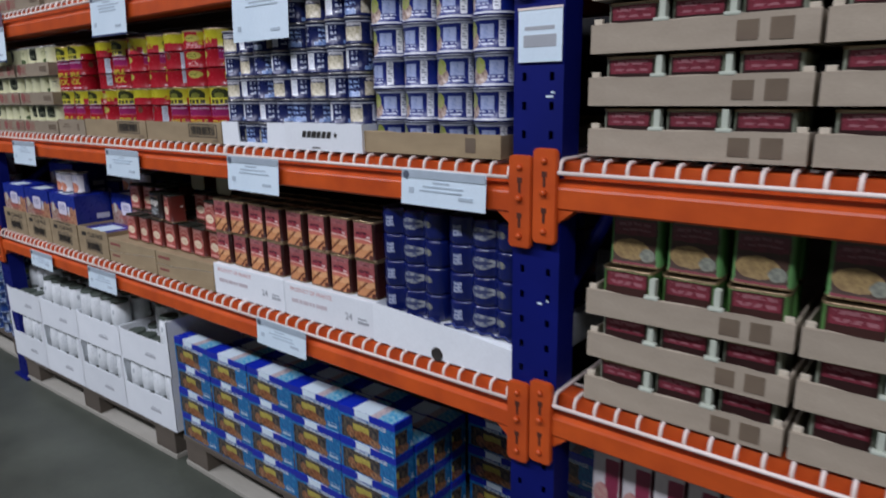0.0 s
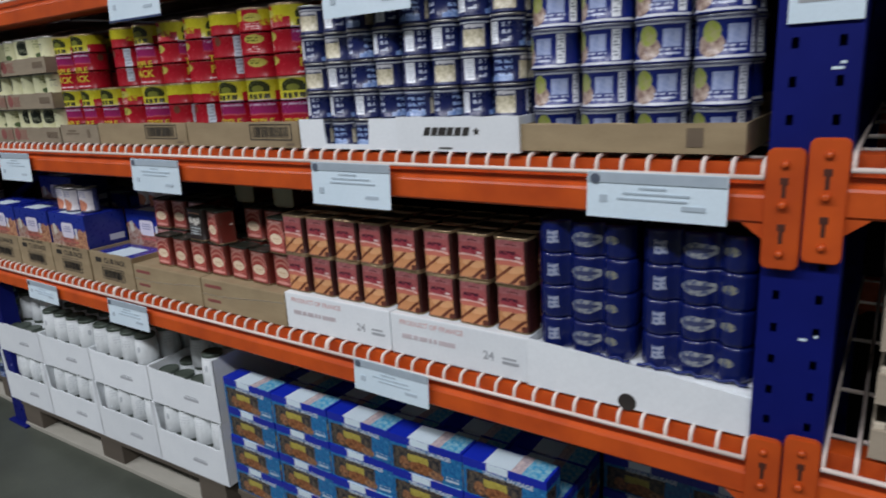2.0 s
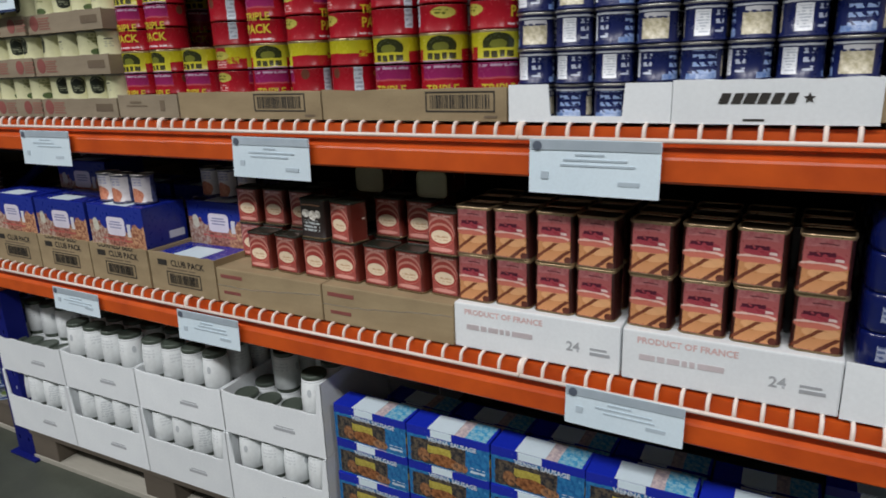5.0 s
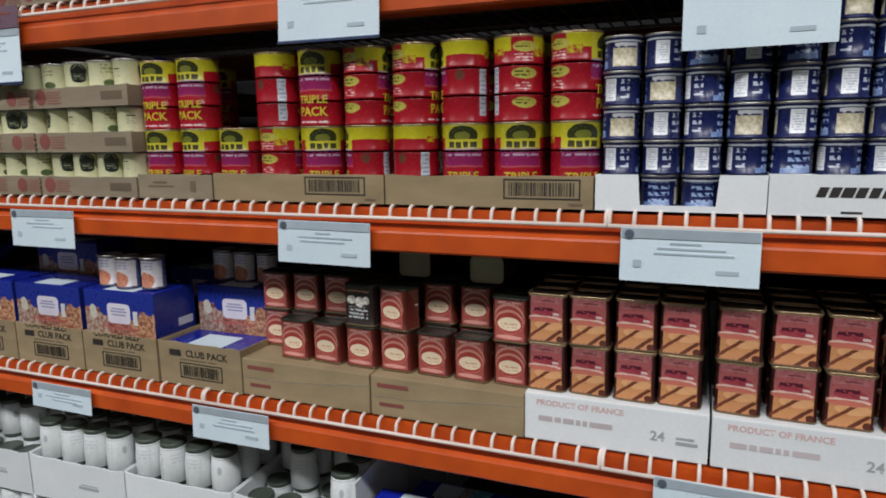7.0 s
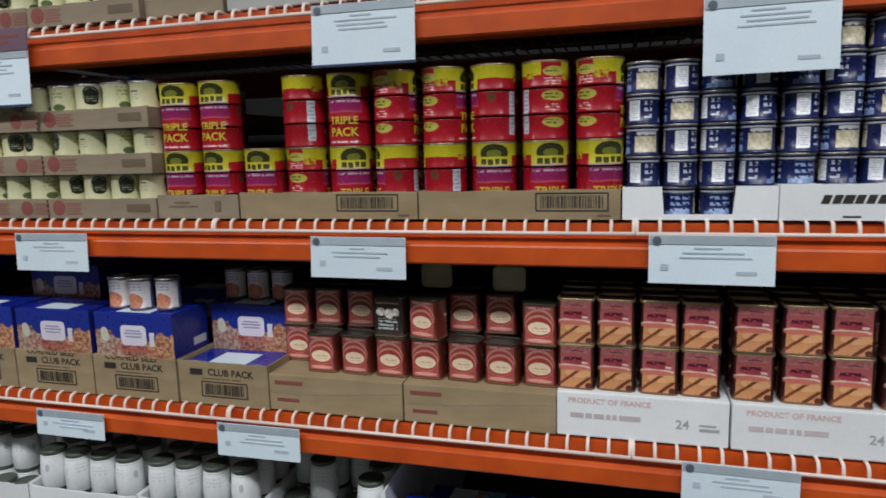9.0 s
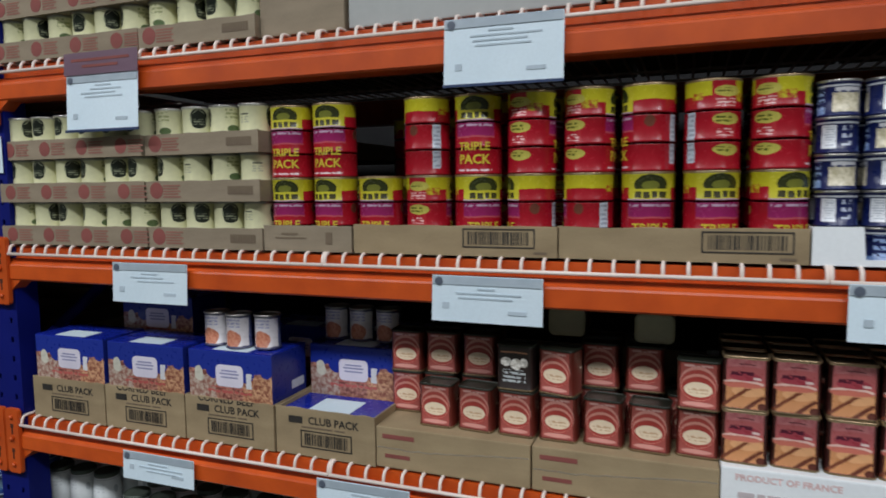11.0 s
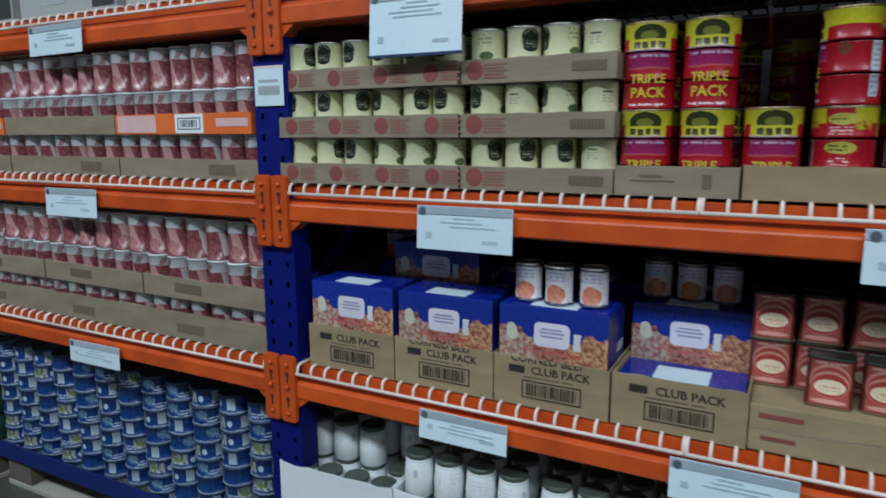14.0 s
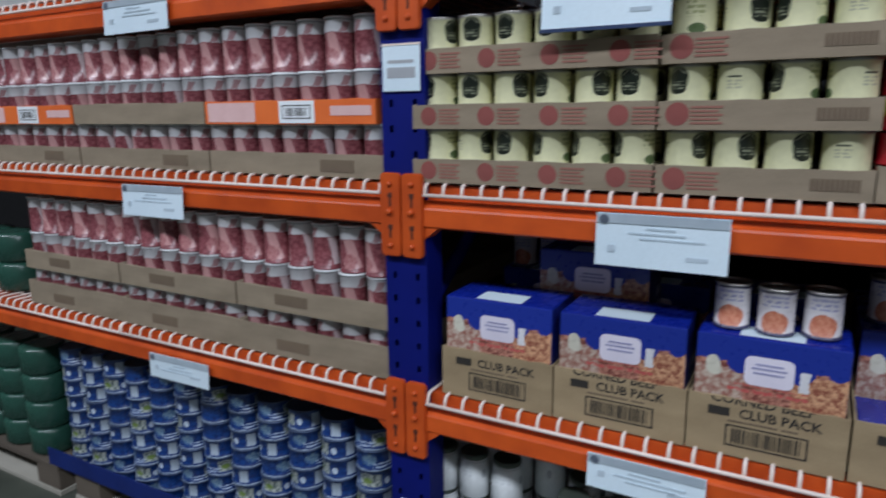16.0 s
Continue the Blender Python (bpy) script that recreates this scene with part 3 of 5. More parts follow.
def turned(section, profile, shift=0.0, cap=True):
    """A can's skin: rings of (inset, z) from the base up, unrolled in metres."""
    verts, faces, uvs = [], [], []
    rings = [[(x, y, z, u) for x, y, u in section(i)] for i, z in profile]
    n = len(rings[0]) - 1
    for ring in rings:
        verts += [(x, y, z) for x, y, z, u in ring[:-1]]
    full = section(0)
    for k in range(len(rings) - 1):
        for j in range(n):
            a, b = k * n + j, k * n + (j + 1) % n
            faces.append((a, b, b + n, a + n))
            uvs += [(full[j][2], rings[k][0][2] + shift), (full[j + 1][2], rings[k][0][2] + shift),
                    (full[j + 1][2], rings[k + 1][0][2] + shift), (full[j][2], rings[k + 1][0][2] + shift)]
    if cap:
        top = list(range((len(rings) - 1) * n, len(rings) * n))
        faces.append(tuple(top))
        uvs += [(9.0, 9.0)] * n
        faces.append(tuple(reversed(range(n))))
        uvs += [(9.0, 9.0)] * n
    me = bpy.data.meshes.new("skin")
    me.from_pydata(verts, [], faces)
    lay = me.uv_layers.new(name="UVMap")
    lay.data.foreach_set("uv", [c for p in uvs for c in p])
    me.polygons.foreach_set("use_smooth", [len(f) == 4 for f in faces])
    me.update()
    return me


def tube(points, r, n=6):
    """A wire along a line of points."""
    verts, faces = [], []
    for k, p in enumerate(points):
        p = Vector(p)
        d = (Vector(points[min(k + 1, len(points) - 1)]) - Vector(points[max(k - 1, 0)])).normalized()
        a = d.orthogonal().normalized()
        b = d.cross(a)
        verts += [p + r * (math.cos(2 * math.pi * j / n) * a + math.sin(2 * math.pi * j / n) * b) for j in range(n)]
    if len(points) > 2:
        verts = []
        for k, p in enumerate(points):
            p = Vector(p)
            d = (Vector(points[min(k + 1, len(points) - 1)]) - Vector(points[max(k - 1, 0)])).normalized()
            a = Vector((1, 0, 0)) if abs(d.x) < 0.9 else Vector((0, 1, 0))
            b = d.cross(a).normalized()
            a = b.cross(d)
            verts += [p + r * (math.cos(2 * math.pi * j / n) * a + math.sin(2 * math.pi * j / n) * b) for j in range(n)]
    for k in range(len(points) - 1):
        for j in range(n):
            faces.append((k * n + j, k * n + (j + 1) % n, (k + 1) * n + (j + 1) % n, (k + 1) * n + j))
    faces += [tuple(reversed(range(n))), tuple(range((len(points) - 1) * n, len(points) * n))]
    me = bpy.data.meshes.new("wire")
    me.from_pydata([tuple(v) for v in verts], [], faces)
    me.polygons.foreach_set("use_smooth", [len(f) == 4 for f in faces])
    return me


def lettering(words, size, bend=0.0, align="CENTER", cut=None):
    """Words as a flat mesh in the x-z plane facing -y; bend: the radius of the can that it is wrapped on."""
    cu = bpy.data.curves.new("words", "FONT")
    cu.body, cu.size, cu.align_x, cu.align_y, cu.resolution_u = words, size, align, "CENTER", 2
    cu.offset = size * 0.022
    ob = new("words", cu)
    me = bpy.data.meshes.new_from_object(ob.evaluated_get(bpy.context.evaluated_depsgraph_get()))
    bpy.data.objects.remove(ob)
    for v in me.vertices:
        x, z = v.co.x, v.co.y
        v.co = (bend * math.sin(x / bend), -bend * math.cos(x / bend), z) if bend else (x, 0.0, z)
    if cut is not None:
        bm = bmesh.new()
        bm.from_mesh(me)
        bmesh.ops.bisect_plane(bm, geom=bm.verts[:] + bm.edges[:] + bm.faces[:], plane_co=(0, 0, cut), plane_no=(0, 0, 1), clear_outer=True)
        bm.to_mesh(me)
        bm.free()
    me.materials.clear()
    return me


def barcode(w, h, seed=1):
    """A framed strip of upright bars, facing -y."""
    rnd = random.Random(seed)
    t = 0.0025
    rows = [(-w / 2, w / 2, -0.0006, 0, -h / 2, -h / 2 + t), (-w / 2, w / 2, -0.0006, 0, h / 2 - t, h / 2),
            (-w / 2, -w / 2 + t, -0.0006, 0, -h / 2 + t, h / 2 - t), (w / 2 - t, w / 2, -0.0006, 0, -h / 2 + t, h / 2 - t)]
    x = -w / 2 + 0.010
    while x < w / 2 - 0.012:
        b = rnd.choice((0.0012, 0.002, 0.0035))
        rows.append((x, x + b, -0.0006, 0, -h / 2 + 0.006, h / 2 - 0.006))
        x += b + rnd.choice((0.0014, 0.002, 0.003))
    return boxes(*rows)


def thing(name, label, category, group="", m=None):
    ob = tagged(new(name), label, category, group)
    ob.empty_display_size = 0.02
    if m is not None:
        ob.matrix_basis = m
    return ob


PROTO = {}


def stock(build, m, *args):
    """A thing of that kind at the pose m: the first is built, the others are copies."""
    key = (build, *args)
    if key not in PROTO:
        PROTO[key] = build(*args)
        PROTO[key].matrix_basis = m
        return PROTO[key]
    return copy_thing(PROTO[key], m)


RND = random.Random(7)


def jig(x, y, z, turn=0.0, amount=1.0):
    """A pose with the small unevenness of goods put down by hand."""
    return pose(x + RND.uniform(-0.0015, 0.0015) * amount, y + RND.uniform(-0.003, 0.003) * amount, z, 0, 0, turn + RND.uniform(-2, 2) * amount)


# ---- the building ----
def structure(name, bm, mat, label):
    me = bpy.data.meshes.new(name)
    bm.to_mesh(me)
    bm.free()
    me.materials.append(M[mat])
    return tagged(new(name, me), label, "building", kind="structure")


X0, X1, Y0, Y1, TOP = -11.0, 6.0, -3.6, 2.45, 6.2
structure("floor", boxes((X0, X1, Y0, Y1, -0.1, 0.0)), "concrete", "smooth grey concrete warehouse floor with faint stains")
structure("ceiling", boxes((X0, X1, Y0, Y1, TOP, TOP + 0.1)), "wall", "plain grey warehouse ceiling above the aisle")
# made-up back wall, near black so gaps between goods look deep in shade
structure("wall_north", boxes((X0, X1, Y1, Y1 + 0.1, 0.0, TOP)), "backing", "near-black wall added for the dark depth behind the pallet racks")
# unseen wall, added across the aisle to bounce lamp light back
structure("wall_south", boxes((X0, X1, Y0 - 0.1, Y0, 0.0, TOP)), "wall_pale", "plain grey unseen wall added along the aisle to bounce light")
structure("wall_west", boxes((X0 - 0.1, X0, Y0, Y1, 0.0, TOP)), "wall", "plain grey wall closing the aisle")
structure("wall_east", boxes((X1, X1 + 0.1, Y0, Y1, 0.0, TOP)), "wall", "plain grey wall closing the aisle")

# ---- the pallet rack ----
FACE = 1.04                        # the front of the beams
POSTS = (2.185, -0.613, -3.411, -6.209)
DECKS = (0.715, 1.155, 1.597)      # the tops of the beams
POST_W = 0.098


def rack_upright():
    up = thing("rack_upright", "blue steel pallet rack upright with punched slots", "rack upright", "uprights of the rack")
    for y, name in ((FACE + 0.012, "front_post"), (FACE + 0.96, "rear_post")):
        cols = [-POST_W / 2, -0.032, -0.023, 0.023, 0.032, POST_W / 2]
        rows = [0.0]
        for k in range(52):
            rows += [0.06 + 0.05 * k, 0.06 + 0.05 * k + 0.014]
        rows.append(2.75)
        bm = bmesh.new()
        grid = [[bm.verts.new((x, y, z)) for x in cols] for z in rows]
        for i in range(len(rows) - 1):
            for j in range(5):
                if j in (1, 3) and i % 2:
                    continue
                bm.faces.new((grid[i][j], grid[i][j + 1], grid[i + 1][j + 1], grid[i + 1][j]))
        for side in (0, 5):
            x = cols[side]
            back = [bm.verts.new((x, y + 0.060, z)) for z in (0.0, 2.75)]
            rim = [g[side] for g in grid]
            bm.faces.new((*rim, back[1], back[0]))
        bmesh.ops.recalc_face_normals(bm, faces=bm.faces)
        post = part(name, bm, "blue", up)
        mod = post.modifiers.new("wall", "SOLIDIFY")
        mod.thickness, mod.offset = 0.0025, 0.0
        inner = boxes((-POST_W / 2 + 0.004, POST_W / 2 - 0.004, y + 0.03, y + 0.034, 0.02, 2.74))
        part("web", inner, "blue", post)
        part("foot_plate", boxes((-0.075, 0.075, y - 0.02, y + 0.1, 0, 0.008), bevel=0.002), "blue", up)
    for k in range(4):
        z = 0.25 + 0.62 * k
        part("brace", tube([(0, FACE + 0.09, z), (0, FACE + 0.96, z + (0.55 if k % 2 else 0.0))], 0.016, 8), "blue", up)
    return up


for x in POSTS:
    upright = stock(rack_upright, pose(x, 0, 0))
    if abs(x + 0.613) < 0.01:
        for dx, z, w in ((0.024, 1.283, 0.014), (0.030, 1.290, 0.007), (0.012, 0.905, 0.010), (0.028, 0.912, 0.005)):
            part("scuff", boxes((dx - w / 2, dx + w / 2, FACE + 0.0097, FACE + 0.0103, z - 0.0018, z + 0.0018)), "paper", upright, "pale paint scuff")


def connector(side):
    """A beam's end plate, with keyhole slots and a locking pin."""
    bm = bmesh.new()
    w, lo, hi, c = 0.048, -0.145, 0.026, 0.010
    ring = []
    for cx, cz, a0 in ((w - c, hi - c, 0), (c, hi - c, 90), (c, lo + c, 180), (w - c, lo + c, 270)):
        for k in range(5):
            a = radians(a0 + 22.5 * k)
            ring.append((cx + c * math.cos(a), cz + c * math.sin(a)))
    front = [bm.verts.new((x * side, -0.006, z)) for x, z in ring]
    back = [bm.verts.new((x * side, 0.004, z)) for x, z in ring]
    bm.faces.new(front)
    bm.faces.new(back)
    for k in range(len(ring)):
        j = (k + 1) % len(ring)
        bm.faces.new((front[k], front[j], back[j], back[k]))
    bmesh.ops.recalc_face_normals(bm, faces=bm.faces)
    bmesh.ops.bevel(bm, geom=[e for e in bm.edges if abs(e.verts[0].co.y + 0.006) < 1e-5 and abs(e.verts[1].co.y + 0.006) < 1e-5], offset=0.002, segments=2, affect="EDGES")
    return bm


def rack_beam():
    """A step beam between two uprights, with a plate at each end."""
    half = (POSTS[0] - POSTS[1]) / 2
    beam = thing("rack_beam", "orange steel step beam with bolted end plates", "rack beam", "beams of the rack")
    prof = [(0.0, -0.078), (0.0, -0.045), (0.002, -0.041), (0.009, -0.037), (0.009, -0.029), (0.012, -0.027), (0.020, -0.027), (0.020, 0.0025), (0.062, 0.0025), (0.062, -0.078), (0.058, -0.082), (0.004, -0.082)]
    bm = bmesh.new()
    ends = [[bm.verts.new((x, y, z)) for y, z in prof] for x in (-half + 0.046, half - 0.046)]
    for k in range(len(prof)):
        j = (k + 1) % len(prof)
        bm.faces.new((ends[0][k], ends[0][j], ends[1][j], ends[1][k]))
    bm.faces.new(ends[0])
    bm.faces.new(ends[1])
    bmesh.ops.recalc_face_normals(bm, faces=bm.faces)
    part("rail", bm, "orange", beam)
    for side in (-1, 1):
        gus = bmesh.new()
        x0 = side * (half - 0.046)
        tri = [(x0, -0.081), (x0 - side * 0.035, -0.081), (x0, -0.108)]
        a = [gus.verts.new((x, 0.004, z)) for x, z in tri]
        b = [gus.verts.new((x, 0.040, z)) for x, z in tri]
        gus.faces.new(a)
        gus.faces.new(b)
        for k in range(3):
            gus.faces.new((a[k], a[(k + 1) % 3], b[(k + 1) % 3], b[k]))
        bmesh.ops.recalc_face_normals(gus, faces=gus.faces)
        part("gusset", gus, "orange", beam)
    for side, x in ((1, -half + 0.0015), (-1, half - 0.0015)):
        plate = part("end_plate", connector(side), "orange", beam, m=pose(x, 0, 0))
        # raised dark bars carry the shade inside the keyhole slots as colour
        for z in (-0.020, -0.085):
            slot = boxes((-0.0026, 0.0026, -0.0066, -0.0055, -0.016, 0.004), (-0.0052, 0.0052, -0.0067, -0.0055, 0.002, 0.012), bevel=0.0005)
            part("slot", slot, "slot", plate, m=pose(side * 0.024, 0, z - 0.006))
        pin = turned(round_section(0.006, 12), [(0, 0), (0, 0.006), (0.003, 0.009)])
        part("locking_pin", pin, "orange", plate, "small painted locking pin", m=pose(side * 0.024, -0.006, -0.052, 90))
        stud = turned(round_section(0.006, 12), [(0, 0), (0.001, 0.004), (0.004, 0.006)])
        for z in (0.004, -0.122):
            part("rivet", stud, "orange", plate, m=pose(side * 0.024, -0.006, z, 90))
    return beam


def wire_deck():
    """A third of a bay of welded wire mesh, whose wires bend down over the beam's front."""
    deck = thing("wire_deck", "white coated welded wire shelf deck hooked over the beam", "shelf deck", "wire decks of the rack")
    w = 0.893
    bend = [(0, 0.95, 0.003), (0, 0.014, 0.003), (0, 0.007, 0.001), (0, 0.003, -0.004), (0, 0.001, -0.012), (0, 0.000, -0.0215)]
    me = tube(bend, 0.0036)
    n = 22
    for k in range(n + 1):
        part("cross_wire", me, "wire", deck, m=pose(-w / 2 + w * k / n, 0, 0))
    long = tube([(-w / 2 - 0.002, 0, 0), (w / 2 + 0.002, 0, 0)], 0.0040)
    for y, z in ((-0.003, -0.0195), (0.075, -0.003), (0.25, -0.003), (0.5, -0.003), (0.75, -0.003), (0.93, -0.003)):
        part("long_wire", long, "wire", deck, m=pose(0, y, z))
    return deck


for b in range(3):
    mid = (POSTS[b] + POSTS[b + 1]) / 2
    for z in DECKS:
        lift = 0.014 if b == 0 else 0.0
        stock(rack_beam, pose(mid, FACE, z + lift))
        copy_thing(PROTO[(rack_beam,)], pose(mid, FACE + 1.035, z, 0, 0, 180))
        for k in (-1, 0, 1):
            stock(wire_deck, pose(mid + k * 0.899, FACE, z + 0.004 + lift))


# ---- trays and cartons ----
def open_tray(w, d, hf, mat="card", notch=0.0):
    """A cut-down carton: base, two sides, a front panel and a back panel, with a cutout in its front if wanted."""
    tray = thing("cardboard_tray", TRAY_WORDS[mat], "tray", "display trays")
    t = 0.004
    part("base", boxes((-w / 2, w / 2, 0, d, 0, 0.003)), mat, tray)
    if notch:
        bm = bmesh.new()
        outline = [(-w / 2, 0.003), (w / 2, 0.003), (w / 2, hf), (notch / 2, hf), (notch / 2 - 0.004, 0.010), (-notch / 2 + 0.004, 0.010), (-notch / 2, hf), (-w / 2, hf)]
        near = [bm.verts.new((x, 0, z)) for x, z in outline]
        far = [bm.verts.new((x, t, z)) for x, z in outline]
        bm.faces.new(near)
        bm.faces.new(far)
        for k in range(8):
            bm.faces.new((near[k], near[(k + 1) % 8], far[(k + 1) % 8], far[k]))
        bmesh.ops.recalc_face_normals(bm, faces=bm.faces)
        part("front_panel", bm, mat, tray)
    else:
        front = boxes((-w / 2, w / 2, 0, t, 0.003, hf))
        bmesh.ops.subdivide_edges(front, edges=[e for e in front.edges if abs(e.verts[0].co.x - e.verts[1].co.x) > 0.01], cuts=9)
        rnd = random.Random(int(w * 1000 + hf * 10000))
        for v in front.verts:
            if v.co.z > hf - 0.001:
                v.co.z += rnd.uniform(-0.0022, 0.0012)
        part("front_panel", front, mat, tray)
    for s in (-1, 1):
        part("side_panel", boxes((min(s * w / 2, s * (w / 2 - t)), max(s * w / 2, s * (w / 2 - t)), t, d, 0.003, hf * 0.98)), mat, tray)
    part("back_panel", boxes((-w / 2 + t, w / 2 - t, d - t, d, 0.003, hf)), mat, tray)
    return tray


TRAY_WORDS = {
    "card": "brown corrugated cardboard display tray on the wire deck",
    "card_grey": "dull brown cardboard tray with cut front on the shelf",
    "card_light": "pale brown cardboard tray holding stacked tins",
    "white_card": "white cardboard display tray with smooth front",
    "orange_print": "orange and white printed cardboard tray",
}


def closed_carton(w, d, h, mat="card"):
    """A taped carton with a seam on its top and a flap line."""
    words = {"card": "closed brown cardboard carton with a torn upper edge", "white_card": "closed white cardboard carton with faded red print",
             "grey_box": "large grey-white carton on the upper shelf", "card_grey": "plain dull brown carton on the upper shelf"}[mat]
    c = thing("carton", words, "carton", "closed cartons")
    part("body", boxes((-w / 2, w / 2, 0, d, 0, h), bevel=0.003), mat, c)
    part("tape", boxes((-w / 2 + 0.004, w / 2 - 0.004, d / 2 - 0.025, d / 2 + 0.025, h + 0.0003, h + 0.0008)), "card_light", c)
    return c


def print_on(parent, name, bm, mat, x, z, y=-0.0004, label=""):
    ob = part(name, bm, mat, parent, label, pose(x, y, z))
    if "print" in name:
        ob["kind"] = "stuff"
    return ob


# ---- cans and tins ----
def can_profile(h, dip=0.002):
    return [(0.0015, 0.0), (0.0, 0.001), (0.0, 0.0035), (dip, 0.005), (dip, h - 0.005), (0.0, h - 0.0038), (0.0024, h - 0.0036)]


def lid_on(parent, section, h, mat="tin"):
    part("lid", turned(section, [(0.0024, h - 0.0034), (0.0026, h - 0.0018), (0.0055, h - 0.0018), (0.0075, h - 0.0028)]), mat, parent)
    rim = {"gold_dark": "gold_rim", "gold": "gold_rim"}.get(mat, mat)
    part("rim", turned(section, [(-0.0003, h - 0.0035), (-0.0006, h - 0.0012), (0.0, h + 0.0004), (0.0024, h + 0.0004), (0.0026, h - 0.002)], cap=False), rim, parent)


def plain_can(kind):
    r, h, mat, lid, words = {
        "cream": (0.0352, 0.100, "cream", "tin", "cream-coloured food can with a dark house emblem"),
        "vienna": (0.0315, 0.0565, "vienna", "tin", "small blue and white sausage can in a stacked column"),
        "bluecan": (0.0425, 0.0635, "bluecan", "tin_mid", "blue can with a green dot and white band"),
        "pinkcan": (0.0345, 0.108, "pinkcan", "white_tub", "pink meat can with a white upper band"),
        "bigblue": (0.0488, 0.0542, "bigblue", "tin_blue", "large blue can with white and green print"),
        "whitetub": (0.0355, 0.104, "white_label", "green_lid", "white labelled can with a dark lid in a white carton"),
    }[kind]
    name = {"cream": "food_can", "vienna": "sausage_can", "bluecan": "tuna_can", "pinkcan": "meat_can", "bigblue": "milk_can", "whitetub": "white_can"}[kind]
    can = thing(name, words, "can", "cans: " + words)
    sec = round_section(r)
    if kind == "whitetub":
        part("body", turned(sec, [(0.002, 0), (0, 0.002), (0.0, 0.050), (0.0035, h - 0.014), (0.0045, h - 0.012)]), mat, can)
        neck = round_section(r - 0.0045)
        part("lid", turned(neck, [(0.0, h - 0.012), (-0.0010, h - 0.011), (-0.0010, h - 0.002), (0.001, h), (0.003, h), (0.0045, h - 0.0025)]), lid, can, "dark grey-green lid")
        return can
    part("body", turned(sec, can_profile(h)), mat, can)
    lid_on(can, sec, h, lid)
    return can


def triple_pack():
    """Three flat cans under one printed wrap."""
    r, h = 0.0455, 0.0495
    pack = thing("corned_beef_pack", "red and yellow wrapped triple pack of flat cans", "canned meat", "triple packs on the shelf")
    sec = round_section(r, 32)
    for k in range(3):
        can = part("can", turned(sec, can_profile(h, 0.0008), shift=k * h), "palm", pack, m=pose(0, 0, k * h))
        if k == 2:
            lid_on(can, sec, h, "gold")
    for words, z in (("TRIPLE", 0.051), ("PACK", 0.027)):
        part("lettering", lettering(words, 0.0245 if words == "PACK" else 0.0215, bend=r + 0.0006), "yellow_ink", pack, "yellow words on the red wrap", m=pose(0, 0, z))
    return pack


def square_tin(kind):
    w, d, h, q, mat, lid, words = {
        "luncheon": (0.074, 0.055, 0.093, 0.011, "luncheon", "gold_dark", "dark red luncheon meat tin with a sliced meat picture"),
        "redtin": (0.073, 0.055, 0.088, 0.011, "redtin", "tin_dark", "red luncheon meat tin with a cream oval"),
        "blacktin": (0.073, 0.055, 0.088, 0.011, "blacktin", "tin_dark", "black luncheon meat tin with white print"),
        "olivetin": (0.073, 0.055, 0.088, 0.011, "redtin", "olive", "tin lying on its side with its olive lid showing"),
        "maroon": (0.090, 0.060, 0.074, 0.012, "maroon", "gold", "corned beef tin with a maroon label in a tray"),
        "greenlow": (0.092, 0.060, 0.080, 0.012, "greenlow", "gold", "green-edged corned beef tin with a maroon plate"),
        "greentin": (0.092, 0.060, 0.094, 0.012, "greentin", "gold", "green-edged corned beef tin with a maroon and yellow label"),
    }[kind]
    tin = thing("meat_tin", words, "tin", "tins: " + words)
    sec = squared_section(w, d, q)
    part("body", turned(sec, can_profile(h, 0.0012)), mat, tin)
    lid_on(tin, sec, h, lid)
    part("base_rim", turned(sec, [(-0.0006, 0.0), (-0.0008, 0.0018), (-0.0002, 0.0032)], cap=False), "gold_rim" if lid in ("gold", "gold_dark", "tin_dark") else "tin", tin)
    return tin


# depth of trays and cartons; their unseen rear is added to block light
DEEP = 0.85
L1, L2, L3 = DECKS[0] + 0.009, DECKS[1] + 0.009, DECKS[2] + 0.009

# middle bay, upper shelf: cream cans in three layers of trays
for base, rows in ((L2, 3), (L3, 2)):
    for layer in range(rows):
        z = base + 0.1035 * layer
        for mid, w, n in ((-3.158, 0.462, 6), (-2.768, 0.308, 4)):
            tray = open_tray(w, DEEP, 0.046, "card_grey")
            tray.matrix_basis = jig(mid, 1.052, z, 0, 0.6)
            if n == 6:
                for k in range(4):
                    disc = turned(round_section(0.0175, 20), [(0, 0), (0, 0.0006)])
                    part("round_print", disc, "red_ink", tray, m=pose(-0.195 + 0.122 * k, 0, 0.024, 90))
                    print_on(tray, "print", boxes(*[(-0.022, 0.022 - 0.006 * (q % 2), -0.0006, 0, -0.015 + 0.0062 * q, -0.0115 + 0.0062 * q) for q in range(5)]), "red_faint", -0.150 + 0.122 * k, 0.024)
            else:
                part("round_print", turned(round_section(0.0185, 20), [(0, 0), (0, 0.0006)]), "red_ink", tray, m=pose(-0.124, 0, 0.025, 90))
                print_on(tray, "print", boxes(*[(-0.024, 0.024 - 0.006 * (q % 2), -0.0006, 0, -0.015 + 0.0062 * q, -0.0115 + 0.0062 * q) for q in range(5)]), "red_faint", -0.080, 0.024)
                print_on(tray, "shipping_print", boxes(*[(-0.033 + 0.0066 * q, -0.0275 + 0.0066 * q, -0.0006, 0, -0.009, 0.009) for q in range(10)]), "faint", 0.105, 0.024)
            for row in range(2 if layer < rows - 1 else 3):
                for k in range(n):
                    stock(plain_can, jig(mid - w / 2 + 0.040 + 0.0764 * k, 1.096 + 0.075 * row, z + 0.0035, RND.choice((-55, -42, -25, -10, 8, 25, 40, 55, 75, 110, 160, 250, 290))), "cream")

